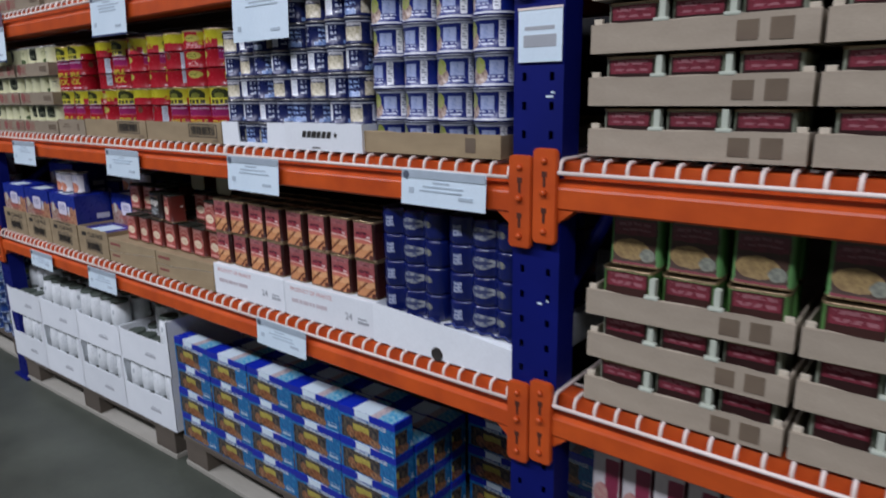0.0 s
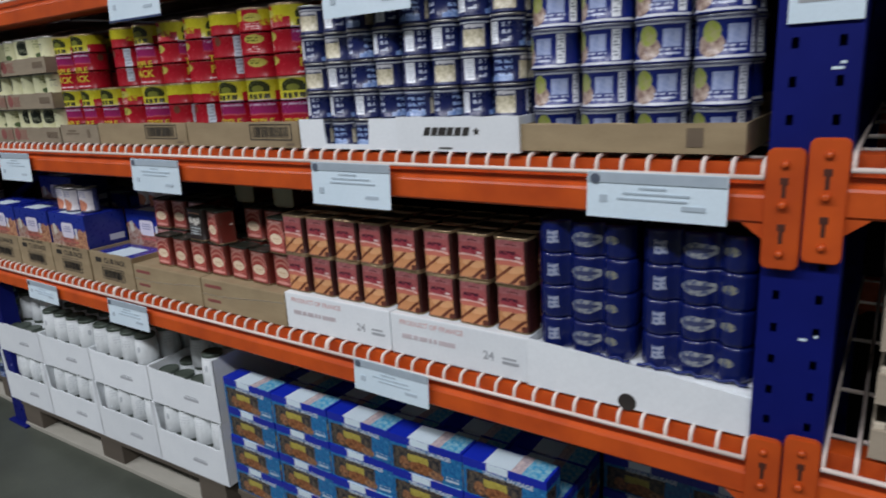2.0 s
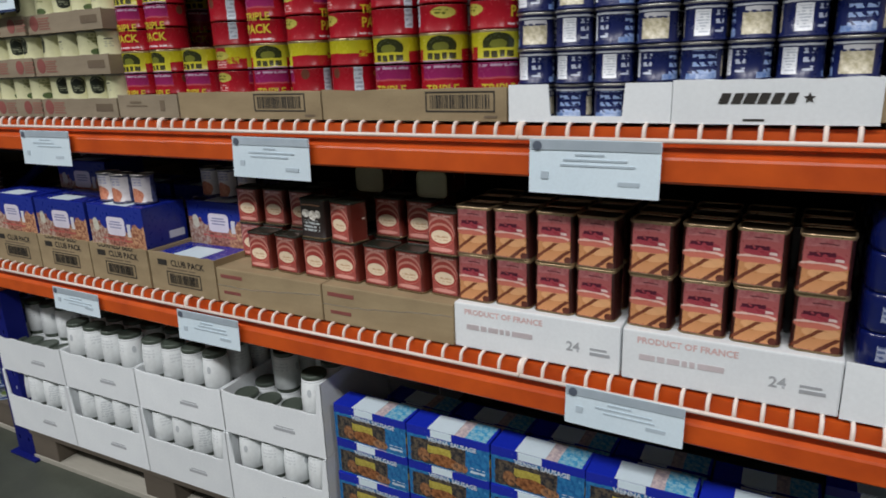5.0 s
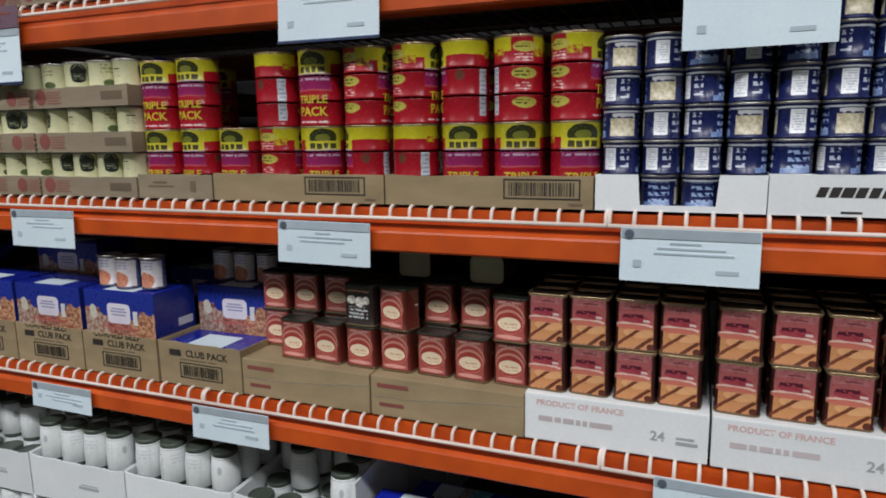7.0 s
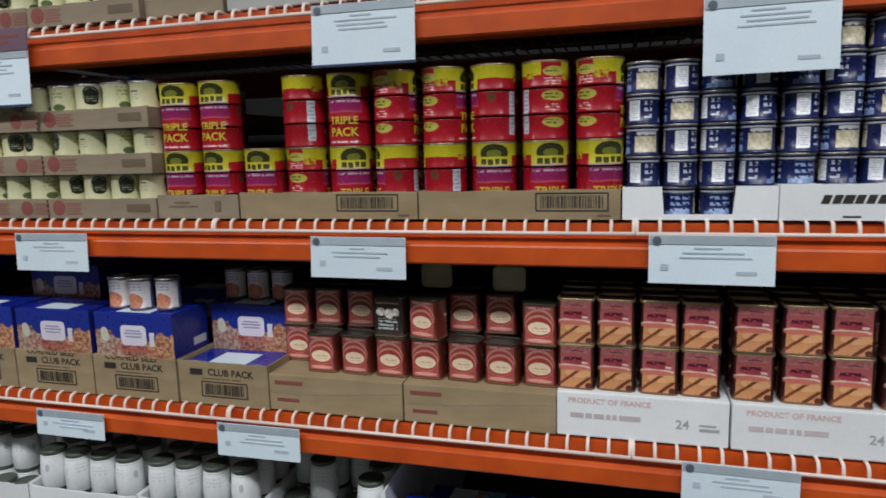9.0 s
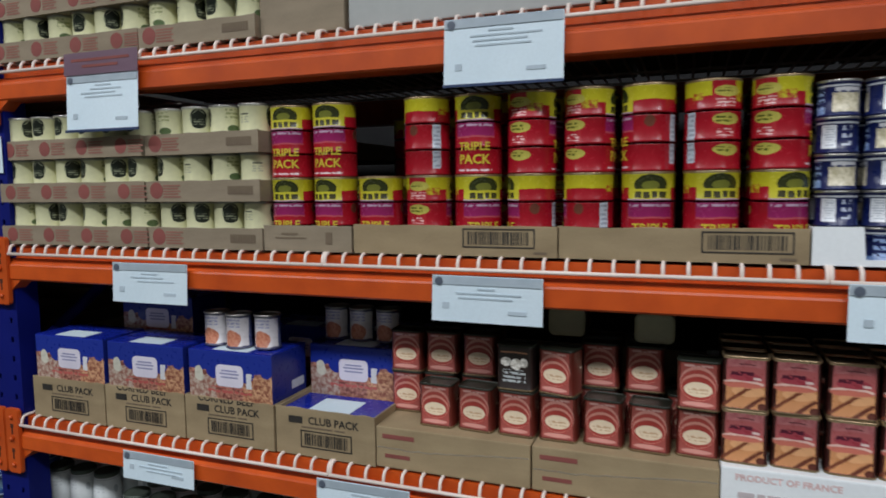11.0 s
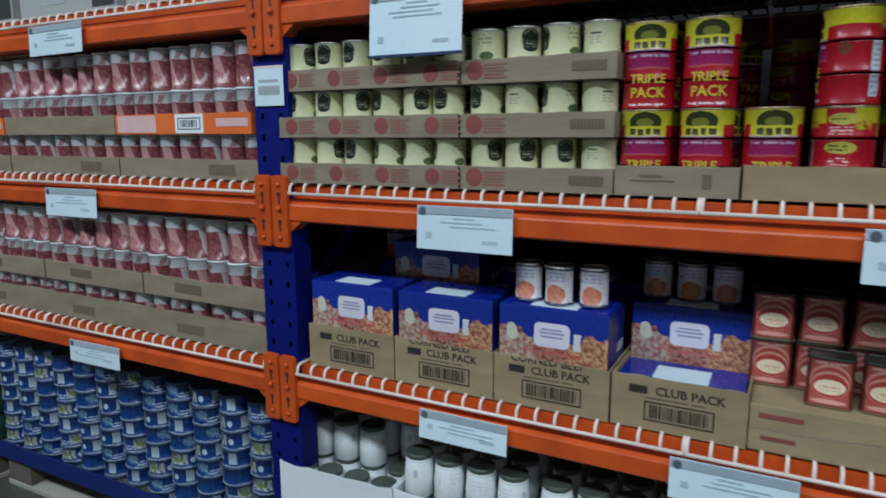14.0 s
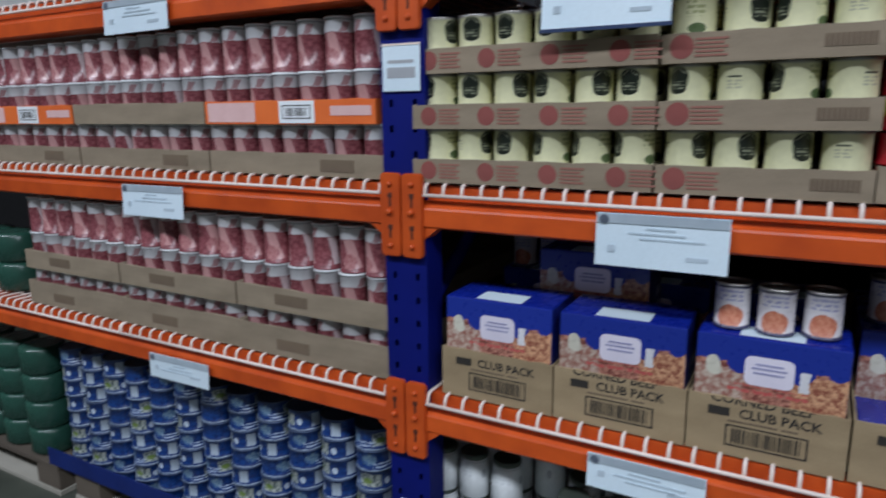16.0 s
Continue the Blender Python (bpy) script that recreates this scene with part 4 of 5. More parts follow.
# middle bay, upper shelf: triple packs
small = open_tray(0.208, DEEP, 0.053, "card_grey")
small.matrix_basis = pose(-2.508, 1.054, L2)
print_on(small, "print", boxes((-0.075, 0.0, -0.0006, 0, -0.002, 0.001), (0.045, 0.060, -0.0006, 0, -0.012, 0.012), (-0.06, -0.02, -0.0006, 0, 0.006, 0.010)), "faint", 0, 0.028)
for mid, w, bx in ((-2.1945, 0.409, 0.095), (-1.7885, 0.397, 0.108)):
    tray = open_tray(w, DEEP, 0.057, "card")
    tray.matrix_basis = pose(mid, 1.054, L2, 0, 0, RND.uniform(-0.4, 0.4))
    print_on(tray, "shipping_print", barcode(0.138, 0.036, int(-mid * 100)), "ink", bx, 0.034, label="black framed barcode")
    print_on(tray, "small_print", boxes((-0.012, 0.012, -0.0006, 0, -0.002, 0.002)), "faint", w / 2 - 0.03, 0.008)
TURNS_LOW = (6, -10, 4, 122, 31, -72, -106, 9, 20, 26)
TURNS_HIGH = (8, 4, None, -108, 6, 110, 98, -84, -200, 96)
for k in range(10):
    x = -2.570 + 0.1044 * k
    stock(triple_pack, jig(x, 1.108, L2 + 0.0035, TURNS_LOW[k], 0.5))
    if TURNS_HIGH[k] is not None:
        stock(triple_pack, jig(x, 1.108, L2 + 0.153, TURNS_HIGH[k]))
    for row in (1, 2):
        stock(triple_pack, jig(x, 1.108 + 0.096 * row, L2 + 0.0035, 40 * k))
        if k not in (1, 2, 3):
            stock(triple_pack, jig(x, 1.108 + 0.096 * row, L2 + 0.153, 70 * k + 30))
    if k in (1, 2, 3):
        for z in (0.0035, 0.153):
            stock(triple_pack, jig(x + 0.02, 1.47, L2 + z, 50 * k))

# middle bay, upper shelf: small sausage cans
white = open_tray(0.266, DEEP, 0.061, "white_card", 0.126)
white.matrix_basis = pose(-1.4535, 1.054, L2)
white2 = open_tray(0.267, DEEP, 0.064, "white_card")
white2.matrix_basis = pose(-1.1855, 1.050, L2, 0, 0, -0.5)
for k, w in enumerate((0.013, 0.013, 0.016, 0.013, 0.013, 0.013)):
    mark = bmesh.new()
    x = -0.068 + 0.0172 * k
    corners = [mark.verts.new((x + dx * w / 2 + 0.35 * z, -0.0008, z)) for dx, z in ((-1, -0.0075), (1, -0.0075), (1, 0.0075), (-1, 0.0075))]
    mark.faces.new(corners)
    print_on(white2, "emblem_bar", mark, "ink", 0.008, 0.037)
star = bmesh.new()
star.faces.new([star.verts.new(((0.008 if q % 2 == 0 else 0.0035) * math.sin(math.pi * q / 5), -0.0008, (0.008 if q % 2 == 0 else 0.0035) * math.cos(math.pi * q / 5))) for q in range(10)])
print_on(white2, "emblem_star", star, "ink", 0.048, 0.037)
# thin black bar: the shade in a flap slot, painted on the panel
print_on(white2, "flap_slot", boxes((-0.014, 0.014, -0.0006, 0, -0.001, 0.002)), "ink", -0.02, 0.006)
for k in range(8):
    tall = 6 if k >= 4 else 5
    for row in range(3):
        for j in range(tall):
            stock(plain_can, jig(-1.551 + 0.0662 * k, 1.092 + 0.065 * row, L2 + 0.0035 + 0.0572 * j, RND.choice((-20, 0, 15, -110, 100, 120, 180, -140)) if j else 105), "vienna")

# middle bay, upper shelf: blue cans with green dots
tray = open_tray(0.360, DEEP, 0.045, "card")
tray.matrix_basis = pose(-0.874, 1.056, L2 + 0.004)
print_on(tray, "round_print", boxes((-0.012, 0.012, -0.0006, 0, -0.014, 0.014)), "faint", 0.11, 0.024)
for k in range(4):
    for row in range(2):
        for j in range(5):
            stock(plain_can, jig(-1.006 + 0.0885 * k, 1.106 + 0.087 * row, L2 + 0.008 + 0.0642 * j, RND.choice((-12, -4, 4, 12, -30))), "bluecan")


# middle bay, lower shelf: club cartons with printed boxes
def club_box():
    b = thing("corned_beef_box", "blue printed corned beef box with a food picture", "box", "printed boxes in club cartons")
    part("body", printed_box(0.226, 0.135, 0.205), ("club", "club_side", "club_top"), b)
    plate = turned(squared_section(0.074, 0.050, 0.011), [(0, 0), (0, 0.0006)])
    part("brand_plate", plate, "plate", b, "rounded pale plate with blue lines", m=pose(0, 0, 0.150, 90))
    for z, w in ((0.162, 0.042), (0.155, 0.052), (0.147, 0.046)):
        part("plate_line", boxes((-w / 2, w / 2, -0.0012, -0.0004, z - 0.0018, z + 0.0018)), "navy_ink", b)
    part("flap", boxes((-0.111, 0.111, 0.002, 0.133, 0.2054, 0.2066), bevel=0.0004), "flap_blue", b)
    part("flap_patch", boxes((-0.048, 0.048, 0.004, 0.060, 0.2068, 0.2074)), "paper", b, "white patch on the box lid")
    return b


def club_carton(title):
    c = open_tray(0.240, DEEP, 0.104, "card")
    tagged(c, "brown cardboard club pack carton with printed front", "carton", "club cartons")
    c.name = "club_carton"
    if title:
        part("lettering", lettering("CORNED BEEF", 0.0240, cut=0.001), "ink", c, "black printed words cut by the torn edge", m=pose(-0.006, -0.0006, 0.1018))
    part("lettering", lettering("CLUB PACK", 0.0230), "ink", c, "black printed words", m=pose(0.022, -0.0006, 0.0785))
    print_on(c, "emblem", boxes((-0.017, 0.017, -0.0006, 0, -0.0075, 0.0075), bevel=0.0), "ink", -0.070, 0.0785)
    print_on(c, "small_print", boxes((-0.055, 0.020, -0.0006, 0, -0.0015, 0.0015), (0.026, 0.05, -0.0006, 0, -0.0015, 0.0015)), "faint", 0.0, 0.064)
    print_on(c, "shipping_print", barcode(0.124, 0.038, 5), "ink", 0.004, 0.038, label="black framed barcode")
    return c


def flat_club_box(depth, high):
    b = thing("flat_corned_beef_box", "blue corned beef box lying low inside its carton", "box", "low boxes in club cartons")
    part("body", printed_box(0.226, depth, high), ("club_side", "club_side", "club_top"), b)
    part("flap_patch", boxes((-0.050, 0.050, 0.010, depth - 0.030, high + 0.0004, high + 0.0012), bevel=0.0003), "paper", b, "white patch on the lid")
    return b


ZB = L1 + 0.003
for k in range(4):
    x = -3.213 + 0.2432 * k
    stock(club_carton, jig(x, 1.060, L1 - 0.002, 0, 0.4), k in (1, 2))
    stock(club_box, jig(x, 1.068, ZB, 0, 0.4) if k < 3 else pose(x, 1.196, ZB))
    stock(club_box, jig(x, 1.357, ZB, 0, 0.4))
stock(flat_club_box, pose(-2.4834, 1.068, ZB), 0.122, 0.090)
stock(flat_club_box, pose(-3.066, 1.212, ZB), 0.130, 0.083)
stock(club_box, pose(-3.066, 1.214, ZB + 0.0845, 0, 0, 1))


def small_pack():
    p = thing("snack_can", "small white and orange sausage can on a box", "can", "loose small cans")
    sec = round_section(0.030)
    part("body", turned(sec, can_profile(0.078)), "threepack", p)
    lid_on(p, sec, 0.078)
    return p


for x, y, z in ((-2.795, 1.118, 0.211), (-2.725, 1.106, 0.211), (-2.657, 1.118, 0.211), (-2.56, 1.262, 0.211), (-2.492, 1.258, 0.211), (-2.424, 1.262, 0.211),
                (-3.215, 1.392, 0.211), (-3.283, 1.392, 0.211)):
    stock(small_pack, jig(x, y, L1 + z + 0.001))

# middle bay, lower shelf: red tins on closed cartons
for mid, w in ((-2.2005, 0.322), (-1.8735, 0.326)):
    c = closed_carton(w, DEEP, 0.086, "card")
    c.matrix_basis = pose(mid, 1.060, L1 - 0.001, 0, 0, RND.uniform(-0.5, 0.5))
    rnd = random.Random(3)
    tear = bmesh.new()
    upper, lower = [], []
    for q in range(25):
        x = -w / 2 + 0.003 + (w - 0.006) * q / 24
        z = 0.054 + 0.010 * math.sin(3.1 * q / 24 + mid) + rnd.uniform(-0.0015, 0.0015)
        upper.append(tear.verts.new((x, -0.0022, z)))
        lower.append(tear.verts.new((x, -0.0005, z - 0.0035)))
    for q in range(24):
        tear.faces.new((lower[q], lower[q + 1], upper[q + 1], upper[q]))
    part("torn_edge", tear, "card_edge", c, "pale torn cardboard edge")
    print_on(c, "side_print", boxes((-0.04, 0.03, -0.0005, 0, 0.0, 0.009), (-0.035, 0.02, -0.0005, 0, -0.040, -0.032)), "red_ink", -w / 2 + 0.055, 0.062)
ZT = L1 + 0.0865
for k in range(7):
    stock(square_tin, jig(-2.2425 + 0.0829 * k, 1.120, ZT, -3), "redtin")
    stock(square_tin, jig(-2.262 + 0.0829 * k, 1.195, ZT), "redtin")
    stock(square_tin, jig(-2.262 + 0.0829 * k, 1.262, ZT), "redtin")
stock(square_tin, jig(-2.336, 1.185, ZT), "redtin")
stock(square_tin, jig(-2.336, 1.185, ZT + 0.0886), "redtin")
for k in (0, 1, 4, 5):
    stock(square_tin, jig(-2.258 + 0.0829 * k, 1.195, ZT + 0.0886), "redtin")
    stock(square_tin, jig(-2.262 + 0.0829 * k, 1.262, ZT + 0.0886), "redtin")
stock(square_tin, jig(-2.0785, 1.122, ZT + 0.0886, -4), "blacktin")
stock(square_tin, jig(-1.994, 1.120, ZT + 0.0886, -16, 0.3), "redtin")
stock(square_tin, jig(-1.745, 1.118, ZT + 0.0886, -4), "redtin")
for x, y in ((-2.000, 1.300), (-1.828, 1.284)):
    stock(square_tin, pose(x, y, ZT + 0.0886 * 2 + 0.0285, 90, 0, RND.uniform(-3, 3)), "olivetin")

# middle bay, lower shelf: luncheon tins on white cartons
for k, (mid, w) in enumerate(((-1.547, 0.324), (-1.2165, 0.329))):
    c = closed_carton(w, DEEP, 0.092, "white_card")
    c.matrix_basis = pose(mid, 1.062, L1, 0, 0, 0.3)
    part("lettering", lettering("PRODUCT OF FRANCE", 0.0155), "pink_ink", c, "faded red printed words", m=pose(-0.060, -0.0006, 0.075))
    print_on(c, "small_print", boxes(*[(-0.075 + x, -0.075 + x + b, -0.0006, 0, -0.005, 0.005) for x, b in ((0, 0.026), (0.030, 0.012), (0.046, 0.020), (0.070, 0.008), (0.082, 0.008), (0.095, 0.040))]), "pale_print", -0.060, 0.045)
    part("lettering", lettering("24", 0.025), "grey_ink", c, "grey printed number", m=pose(0.078, -0.0006, 0.040))
    print_on(c, "small_print", boxes((-0.018, 0.018, -0.0006, 0, -0.006, 0.000), (-0.018, 0.012, -0.0006, 0, 0.004, 0.008)), "grey_ink", 0.127, 0.036)
ZW = L1 + 0.093
for x in (-1.6735, -1.5945, -1.5130, -1.4350, -1.3435, -1.2590, -1.1775, -1.0925):
    for row in range(3):
        for j in range(2):
            stock(square_tin, jig(x, 1.106 + 0.064 * row, ZW + 0.0938 * j, -2), "luncheon")


# middle bay, lower shelf: navy shrink packs
def lobed(inset, lobes=3, r=0.030):
    """The outline of a row of cans under film."""
    pts = []
    half = (lobes - 1) * r
    for k in range(lobes):
        cx = -half + 2 * r * k
        lo, hi = (-90, 90) if lobes == 1 else ((-180, -24) if k == 0 else ((-156, 0) if k == lobes - 1 else (-156, -24)))
        for a in range(8):
            q = radians(lo + (hi - lo) * a / 7)
            pts.append((cx + (r - inset) * math.cos(q), (r - inset) * math.sin(q)))
    back = [(x, 0.06 - y) for x, y in reversed(pts)]
    ring = pts + back
    start = len(ring) - len(back) // 2
    ring = ring[start:] + ring[:start]
    ring.append(ring[0])
    run, out = 0.0, []
    for k, p in enumerate(ring):
        if k:
            run += math.dist(p, ring[k - 1])
        out.append((*p, run))
    return [(x, y, x) for x, y, s in out]


def navy_pack():
    p = thing("shrink_pack", "navy blue shrink-wrapped pack of stacked cans", "multipack", "navy shrink packs on white tray")
    for k in range(4):
        part("tier", turned(lobed, [(0.004, 0.0), (0.001, 0.003), (0.0, 0.008), (0.0, 0.053), (0.001, 0.058), (0.004, 0.0605)]), "navy_label", p, m=pose(0, 0, 0.061 * k))
    frill = tube([(-0.088 + 0.011 * k, -0.033 - 0.002 * (k % 2), 0.003 + 0.003 * (k % 3)) for k in range(17)], 0.003)
    part("film_edge", frill, "navy_film", p)
    return p


c = closed_carton(0.394, DEEP, 0.075, "white_card")
c.matrix_basis = pose(-0.8535, 1.062, L1 + 0.001, 0, 0, 0)
bm = bmesh.new()
corners = [(-0.1975, 0.0), (0.1975, 0.0), (0.1975, 0.066), (0.06, 0.077), (-0.08, 0.087), (-0.1975, 0.094)]
near = [bm.verts.new((x, -0.004, z)) for x, z in corners]
far = [bm.verts.new((x, -0.0005, z)) for x, z in corners]
bm.faces.new(near)
bm.faces.new(far)
for k in range(6):
    bm.faces.new((near[k], near[(k + 1) % 6], far[(k + 1) % 6], far[k]))
bmesh.ops.recalc_face_normals(bm, faces=bm.faces)
part("front_flap", bm, "white_card", c)
# a black disc on the flap paints the dark inside a hand hole
hole = turned(round_section(0.016, 18), [(0, 0), (0.0, 0.0008)])
part("hand_hole", hole, "ink", c, m=pose(-0.006, -0.0042, 0.012, 90))
for x in (-0.950, -0.760):
    for row in (0, 1, 2):
        stock(navy_pack, jig(x, 1.104 + 0.13 * row, L1 + 0.077, 0, 0.5))

# middle bay, floor: pallets
def pallet(w, d):
    p = thing("pallet", "worn wooden pallet on the concrete floor", "pallet", "pallets under the rack")
    for k in range(7):
        y = (d - 0.095) * k / 6
        part("deck_board", boxes((-w / 2, w / 2, y, y + 0.095, 0.098, 0.116), bevel=0.002), "pallet", p)
    for k in range(3):
        y = (d - 0.095) * k / 2
        part("bottom_board", boxes((-w / 2, w / 2, y, y + 0.095, 0.0, 0.018), bevel=0.002), "pallet_pale", p)
        for x in (-w / 2 + 0.07, 0, w / 2 - 0.07):
            part("block", boxes((x - 0.065, x + 0.065, y + 0.003, y + 0.092, 0.018, 0.098), bevel=0.004), "pallet", p)
    return p


WP = pose(-3.437, 1.036, 0, 0, 0, 2.1)
ob = pallet(1.24, 0.9)
ob.matrix_basis = WP @ pose(0.69, 0.01, 0)


CAN_H, TIER = 0.104, 0.2125


def white_carton(left, right):
    """A white carton whose front dips, full of white cans; left, right: the heights of its side walls."""
    w, d, dip = 0.331, 0.30, 0.118
    c = thing("white_carton", "white cardboard carton of white cans with a cut front", "carton", "white cartons on the pallet")
    part("base", boxes((-w / 2, w / 2, 0, d, 0, 0.003)), "white_card", c)
    bm = bmesh.new()
    rnd = random.Random(11)
    xs, hs = [-w / 2, -w / 2 + 0.010, -w / 2 + 0.020], [left, left - 0.003, dip + 0.002]
    for k in range(1, 12):
        xs.append(-w / 2 + 0.020 + (w - 0.040) * k / 12)
        hs.append(dip + rnd.uniform(-0.003, 0.002))
    xs += [w / 2 - 0.020, w / 2 - 0.010, w / 2]
    hs += [dip + 0.001, right - 0.003, right]
    top = [(bm.verts.new((x, 0, 0.003)), bm.verts.new((x, 0, z)), bm.verts.new((x, 0.004, 0.003)), bm.verts.new((x, 0.004, z))) for x, z in zip(xs, hs)]
    for a, b in zip(top, top[1:]):
        bm.faces.new((a[0], b[0], b[1], a[1]))
        bm.faces.new((b[2], a[2], a[3], b[3]))
        bm.faces.new((a[1], b[1], b[3], a[3]))
    bmesh.ops.recalc_face_normals(bm, faces=bm.faces)
    part("front_panel", bm, "white_card", c)
    for s, z in ((-1, left), (1, right)):
        part("side_panel", boxes((min(s * w / 2, s * (w / 2 - 0.004)), max(s * w / 2, s * (w / 2 - 0.004)), 0.004, d, 0.003, z)), "white_card", c)
    part("back_panel", boxes((-w / 2 + 0.004, w / 2 - 0.004, d - 0.004, d, 0.003, max(left, right))), "white_card", c)
    print_on(c, "print", boxes((-0.034, 0.034, -0.0006, 0, -0.004, 0.004), (-0.026, 0.030, -0.0006, 0, 0.007, 0.010)), "grey_ink", 0.040, 0.052)
    return c


# the cans taken out of the upper cartons, by carton: (row, column)
TAKEN = {0: {(0, 0), (0, 1), (0, 2), (0, 3), (1, 3)}, 3: {(0, 0), (0, 1), (0, 2), (1, 0), (1, 2)}}
for tier in range(2):
    for k in range(4):
        m = WP @ pose(0.168 + 0.334 * k, 0.008 + 0.004 * tier, 0.1165 + TIER * tier)
        if tier == 0:
            stock(white_carton, m, 0.2115, 0.2115)
        else:
            stock(white_carton, m, 0.124, 0.205 if k == 3 else 0.124)
        for row in range(2 + tier):
            for j in range(4):
                for level in range(2):
                    if tier and level and (row, j) in TAKEN.get(k, ()):
                        continue
                    stock(plain_can, m @ jig(-0.118 + 0.0786 * j, 0.044 + 0.079 * row, 0.0035 + CAN_H * level, RND.choice((-70, -20, 0, 15, 60, 140)), 0.5), "whitetub")

# rear rows without cans, unseen, added to keep the space behind dark
for tier in range(2):
    for k in range(4):
        for y in (0.32, 0.625):
            stock(white_carton, WP @ pose(0.168 + 0.334 * k, y, 0.1165 + TIER * tier), 0.2115, 0.2115)

BP = pose(-2.075, 1.100, 0)
ob = copy_thing(ob, BP @ pose(0.62, 0.0, 0))


def sausage_carton():
    c = thing("sausage_carton", "blue printed carton with a turquoise food picture", "carton", "blue cartons stacked on a pallet")
    part("body", printed_box(0.2045, 0.068, 0.0925), ("sausage", "sausage", "sausage_top"), c)
    part("seal", boxes((-0.040, 0.012, -0.0010, -0.0002, 0.074, 0.0915), (-0.046, 0.020, -0.0010, 0.062, 0.0927, 0.0935)), "paper", c, "white seal folded over the edge")
    part("lettering", lettering("VIENNA SAUSAGE", 0.0150), "white_ink", c, "white printed words", m=pose(0.012, -0.0008, 0.0665))
    return c


for j in range(4):
    for k in range(5):
        stock(sausage_carton, BP @ jig(0.104 + 0.2075 * k, 0.004, 0.1165 + 0.0932 * j, 0, 0.7))
        if j < 3:
            for row in (1, 2, 3):
                stock(sausage_carton, BP @ jig(0.104 + 0.2075 * k, 0.004 + 0.075 * row, 0.1165 + 0.0932 * j, 0, 0.7))
    if j < 3:
        for k in range(2):
            stock(sausage_carton, BP @ jig(1.145 + 0.2075 * k * 0.97, 0.30, 0.1165 + 0.0932 * j, 0, 0.7))

# west bay, upper shelf
def pink_tiers(x_right, n, base, count, depth=2):
    """A row of pink cans."""
    for k in range(n):
        for row in range(depth):
            for j in range(count):
                stock(plain_can, jig(x_right - 0.040 - 0.0752 * k, 1.104 + 0.075 * row, base + 0.0035 + 0.1085 * j, RND.choice((-25, -8, 5, 20, 60, -70))), "pinkcan")


for mid, w in ((-3.716, 0.50), (-4.222, 0.50), (-4.73, 0.50)):
    t = open_tray(w, DEEP, 0.050, "card_grey")
    t.matrix_basis = pose(mid, 1.058, L2)
    print_on(t, "shipping_print", boxes((-0.045, 0.045, -0.0006, 0, -0.014, 0.012)), "faint", 0.13, 0.025)
pink_tiers(-3.466, 20, L2, 1)
for mid, w, mat in ((-3.727, 0.49, "orange_print"), (-4.232, 0.51, "card_grey"), (-4.74, 0.49, "orange_print")):
    t = open_tray(w, DEEP, 0.052, mat)
    t.matrix_basis = pose(mid, 1.058, L2 + 0.1125)
    if mat == "orange_print":
        print_on(t, "field", boxes((-0.235, -0.085, -0.0005, 0, -0.022, 0.022)), "pink_ink", 0, 0.026)
        print_on(t, "field", boxes((0.130, 0.235, -0.0005, 0, -0.010, 0.010)), "pink_ink", 0, 0.028)
        print_on(t, "barcode_field", boxes((-0.048, 0.052, -0.0008, 0, -0.024, 0.024)), "white_card", 0.035, 0.026)
        print_on(t, "shipping_print", barcode(0.080, 0.030, 9), "ink", 0.037, 0.026, y=-0.001)
pink_tiers(-3.484, 20, L2 + 0.1125, 2)

# west bay, lower shelf
for j in range(2):
    for k in range(3):
        w = 0.448
        t = open_tray(w, DEEP, 0.074 if j == 0 else 0.058, "card_grey")
        t.matrix_basis = jig(-3.690 - 0.452 * k, 1.060, L1 + 0.1125 * j, 0, 0.4)
        print_on(t, "shipping_print", boxes((-0.05, 0.05, -0.0006, 0, -0.013, 0.013)), "faint", -0.05, 0.030)
pink_tiers(-3.468, 18, L1, 1)
pink_tiers(-3.468, 18, L1 + 0.1125, 2)

# west bay, floor: large blue cans on a pallet
copy_thing(ob, pose(-4.20, 1.115, 0))
for k in range(12):
    for row in range(2):
        for j in range(8):
            stock(plain_can, jig(-3.585 - 0.1095 * k, 1.165 + 0.109 * row, 0.1165 + 0.0545 * j, RND.choice((-90, -60, -40, 10, 60, 100, 110, 150, 200))), "bigblue")
blue_tray = thing("blue_tray", "blue printed low tray front before the stacked cans", "tray")
part("front_panel", boxes((-4.92, -3.96, 1.098, 1.103, 0.1165, 0.178), bevel=0.001), "tray_blue", blue_tray)
part("base", boxes((-4.92, -3.96, 1.103, 1.112, 0.1165, 0.120)), "tray_blue", blue_tray)


def green_pack(h):
    g = thing("green_pack", "green shrink-wrapped pack beyond the blue cans", "multipack", "green wrapped packs")
    for k in range(3):
        for j in range(int(h / 0.1)):
            part("bottle", turned(round_section(0.075, 18), [(0.01, 0.0), (0.0, 0.012), (0.002, 0.05), (0.0, 0.088), (0.01, 0.099)]), "plastic_green", g, m=pose(-0.16 * k, 0, 0.1 * j))
    return g


stock(green_pack, pose(-5.02, 1.18, 0.1165), 0.4)
copy_thing(ob, pose(-5.50, 1.10, 0))
stock(green_pack, pose(-5.02, 1.15, L1), 0.3)

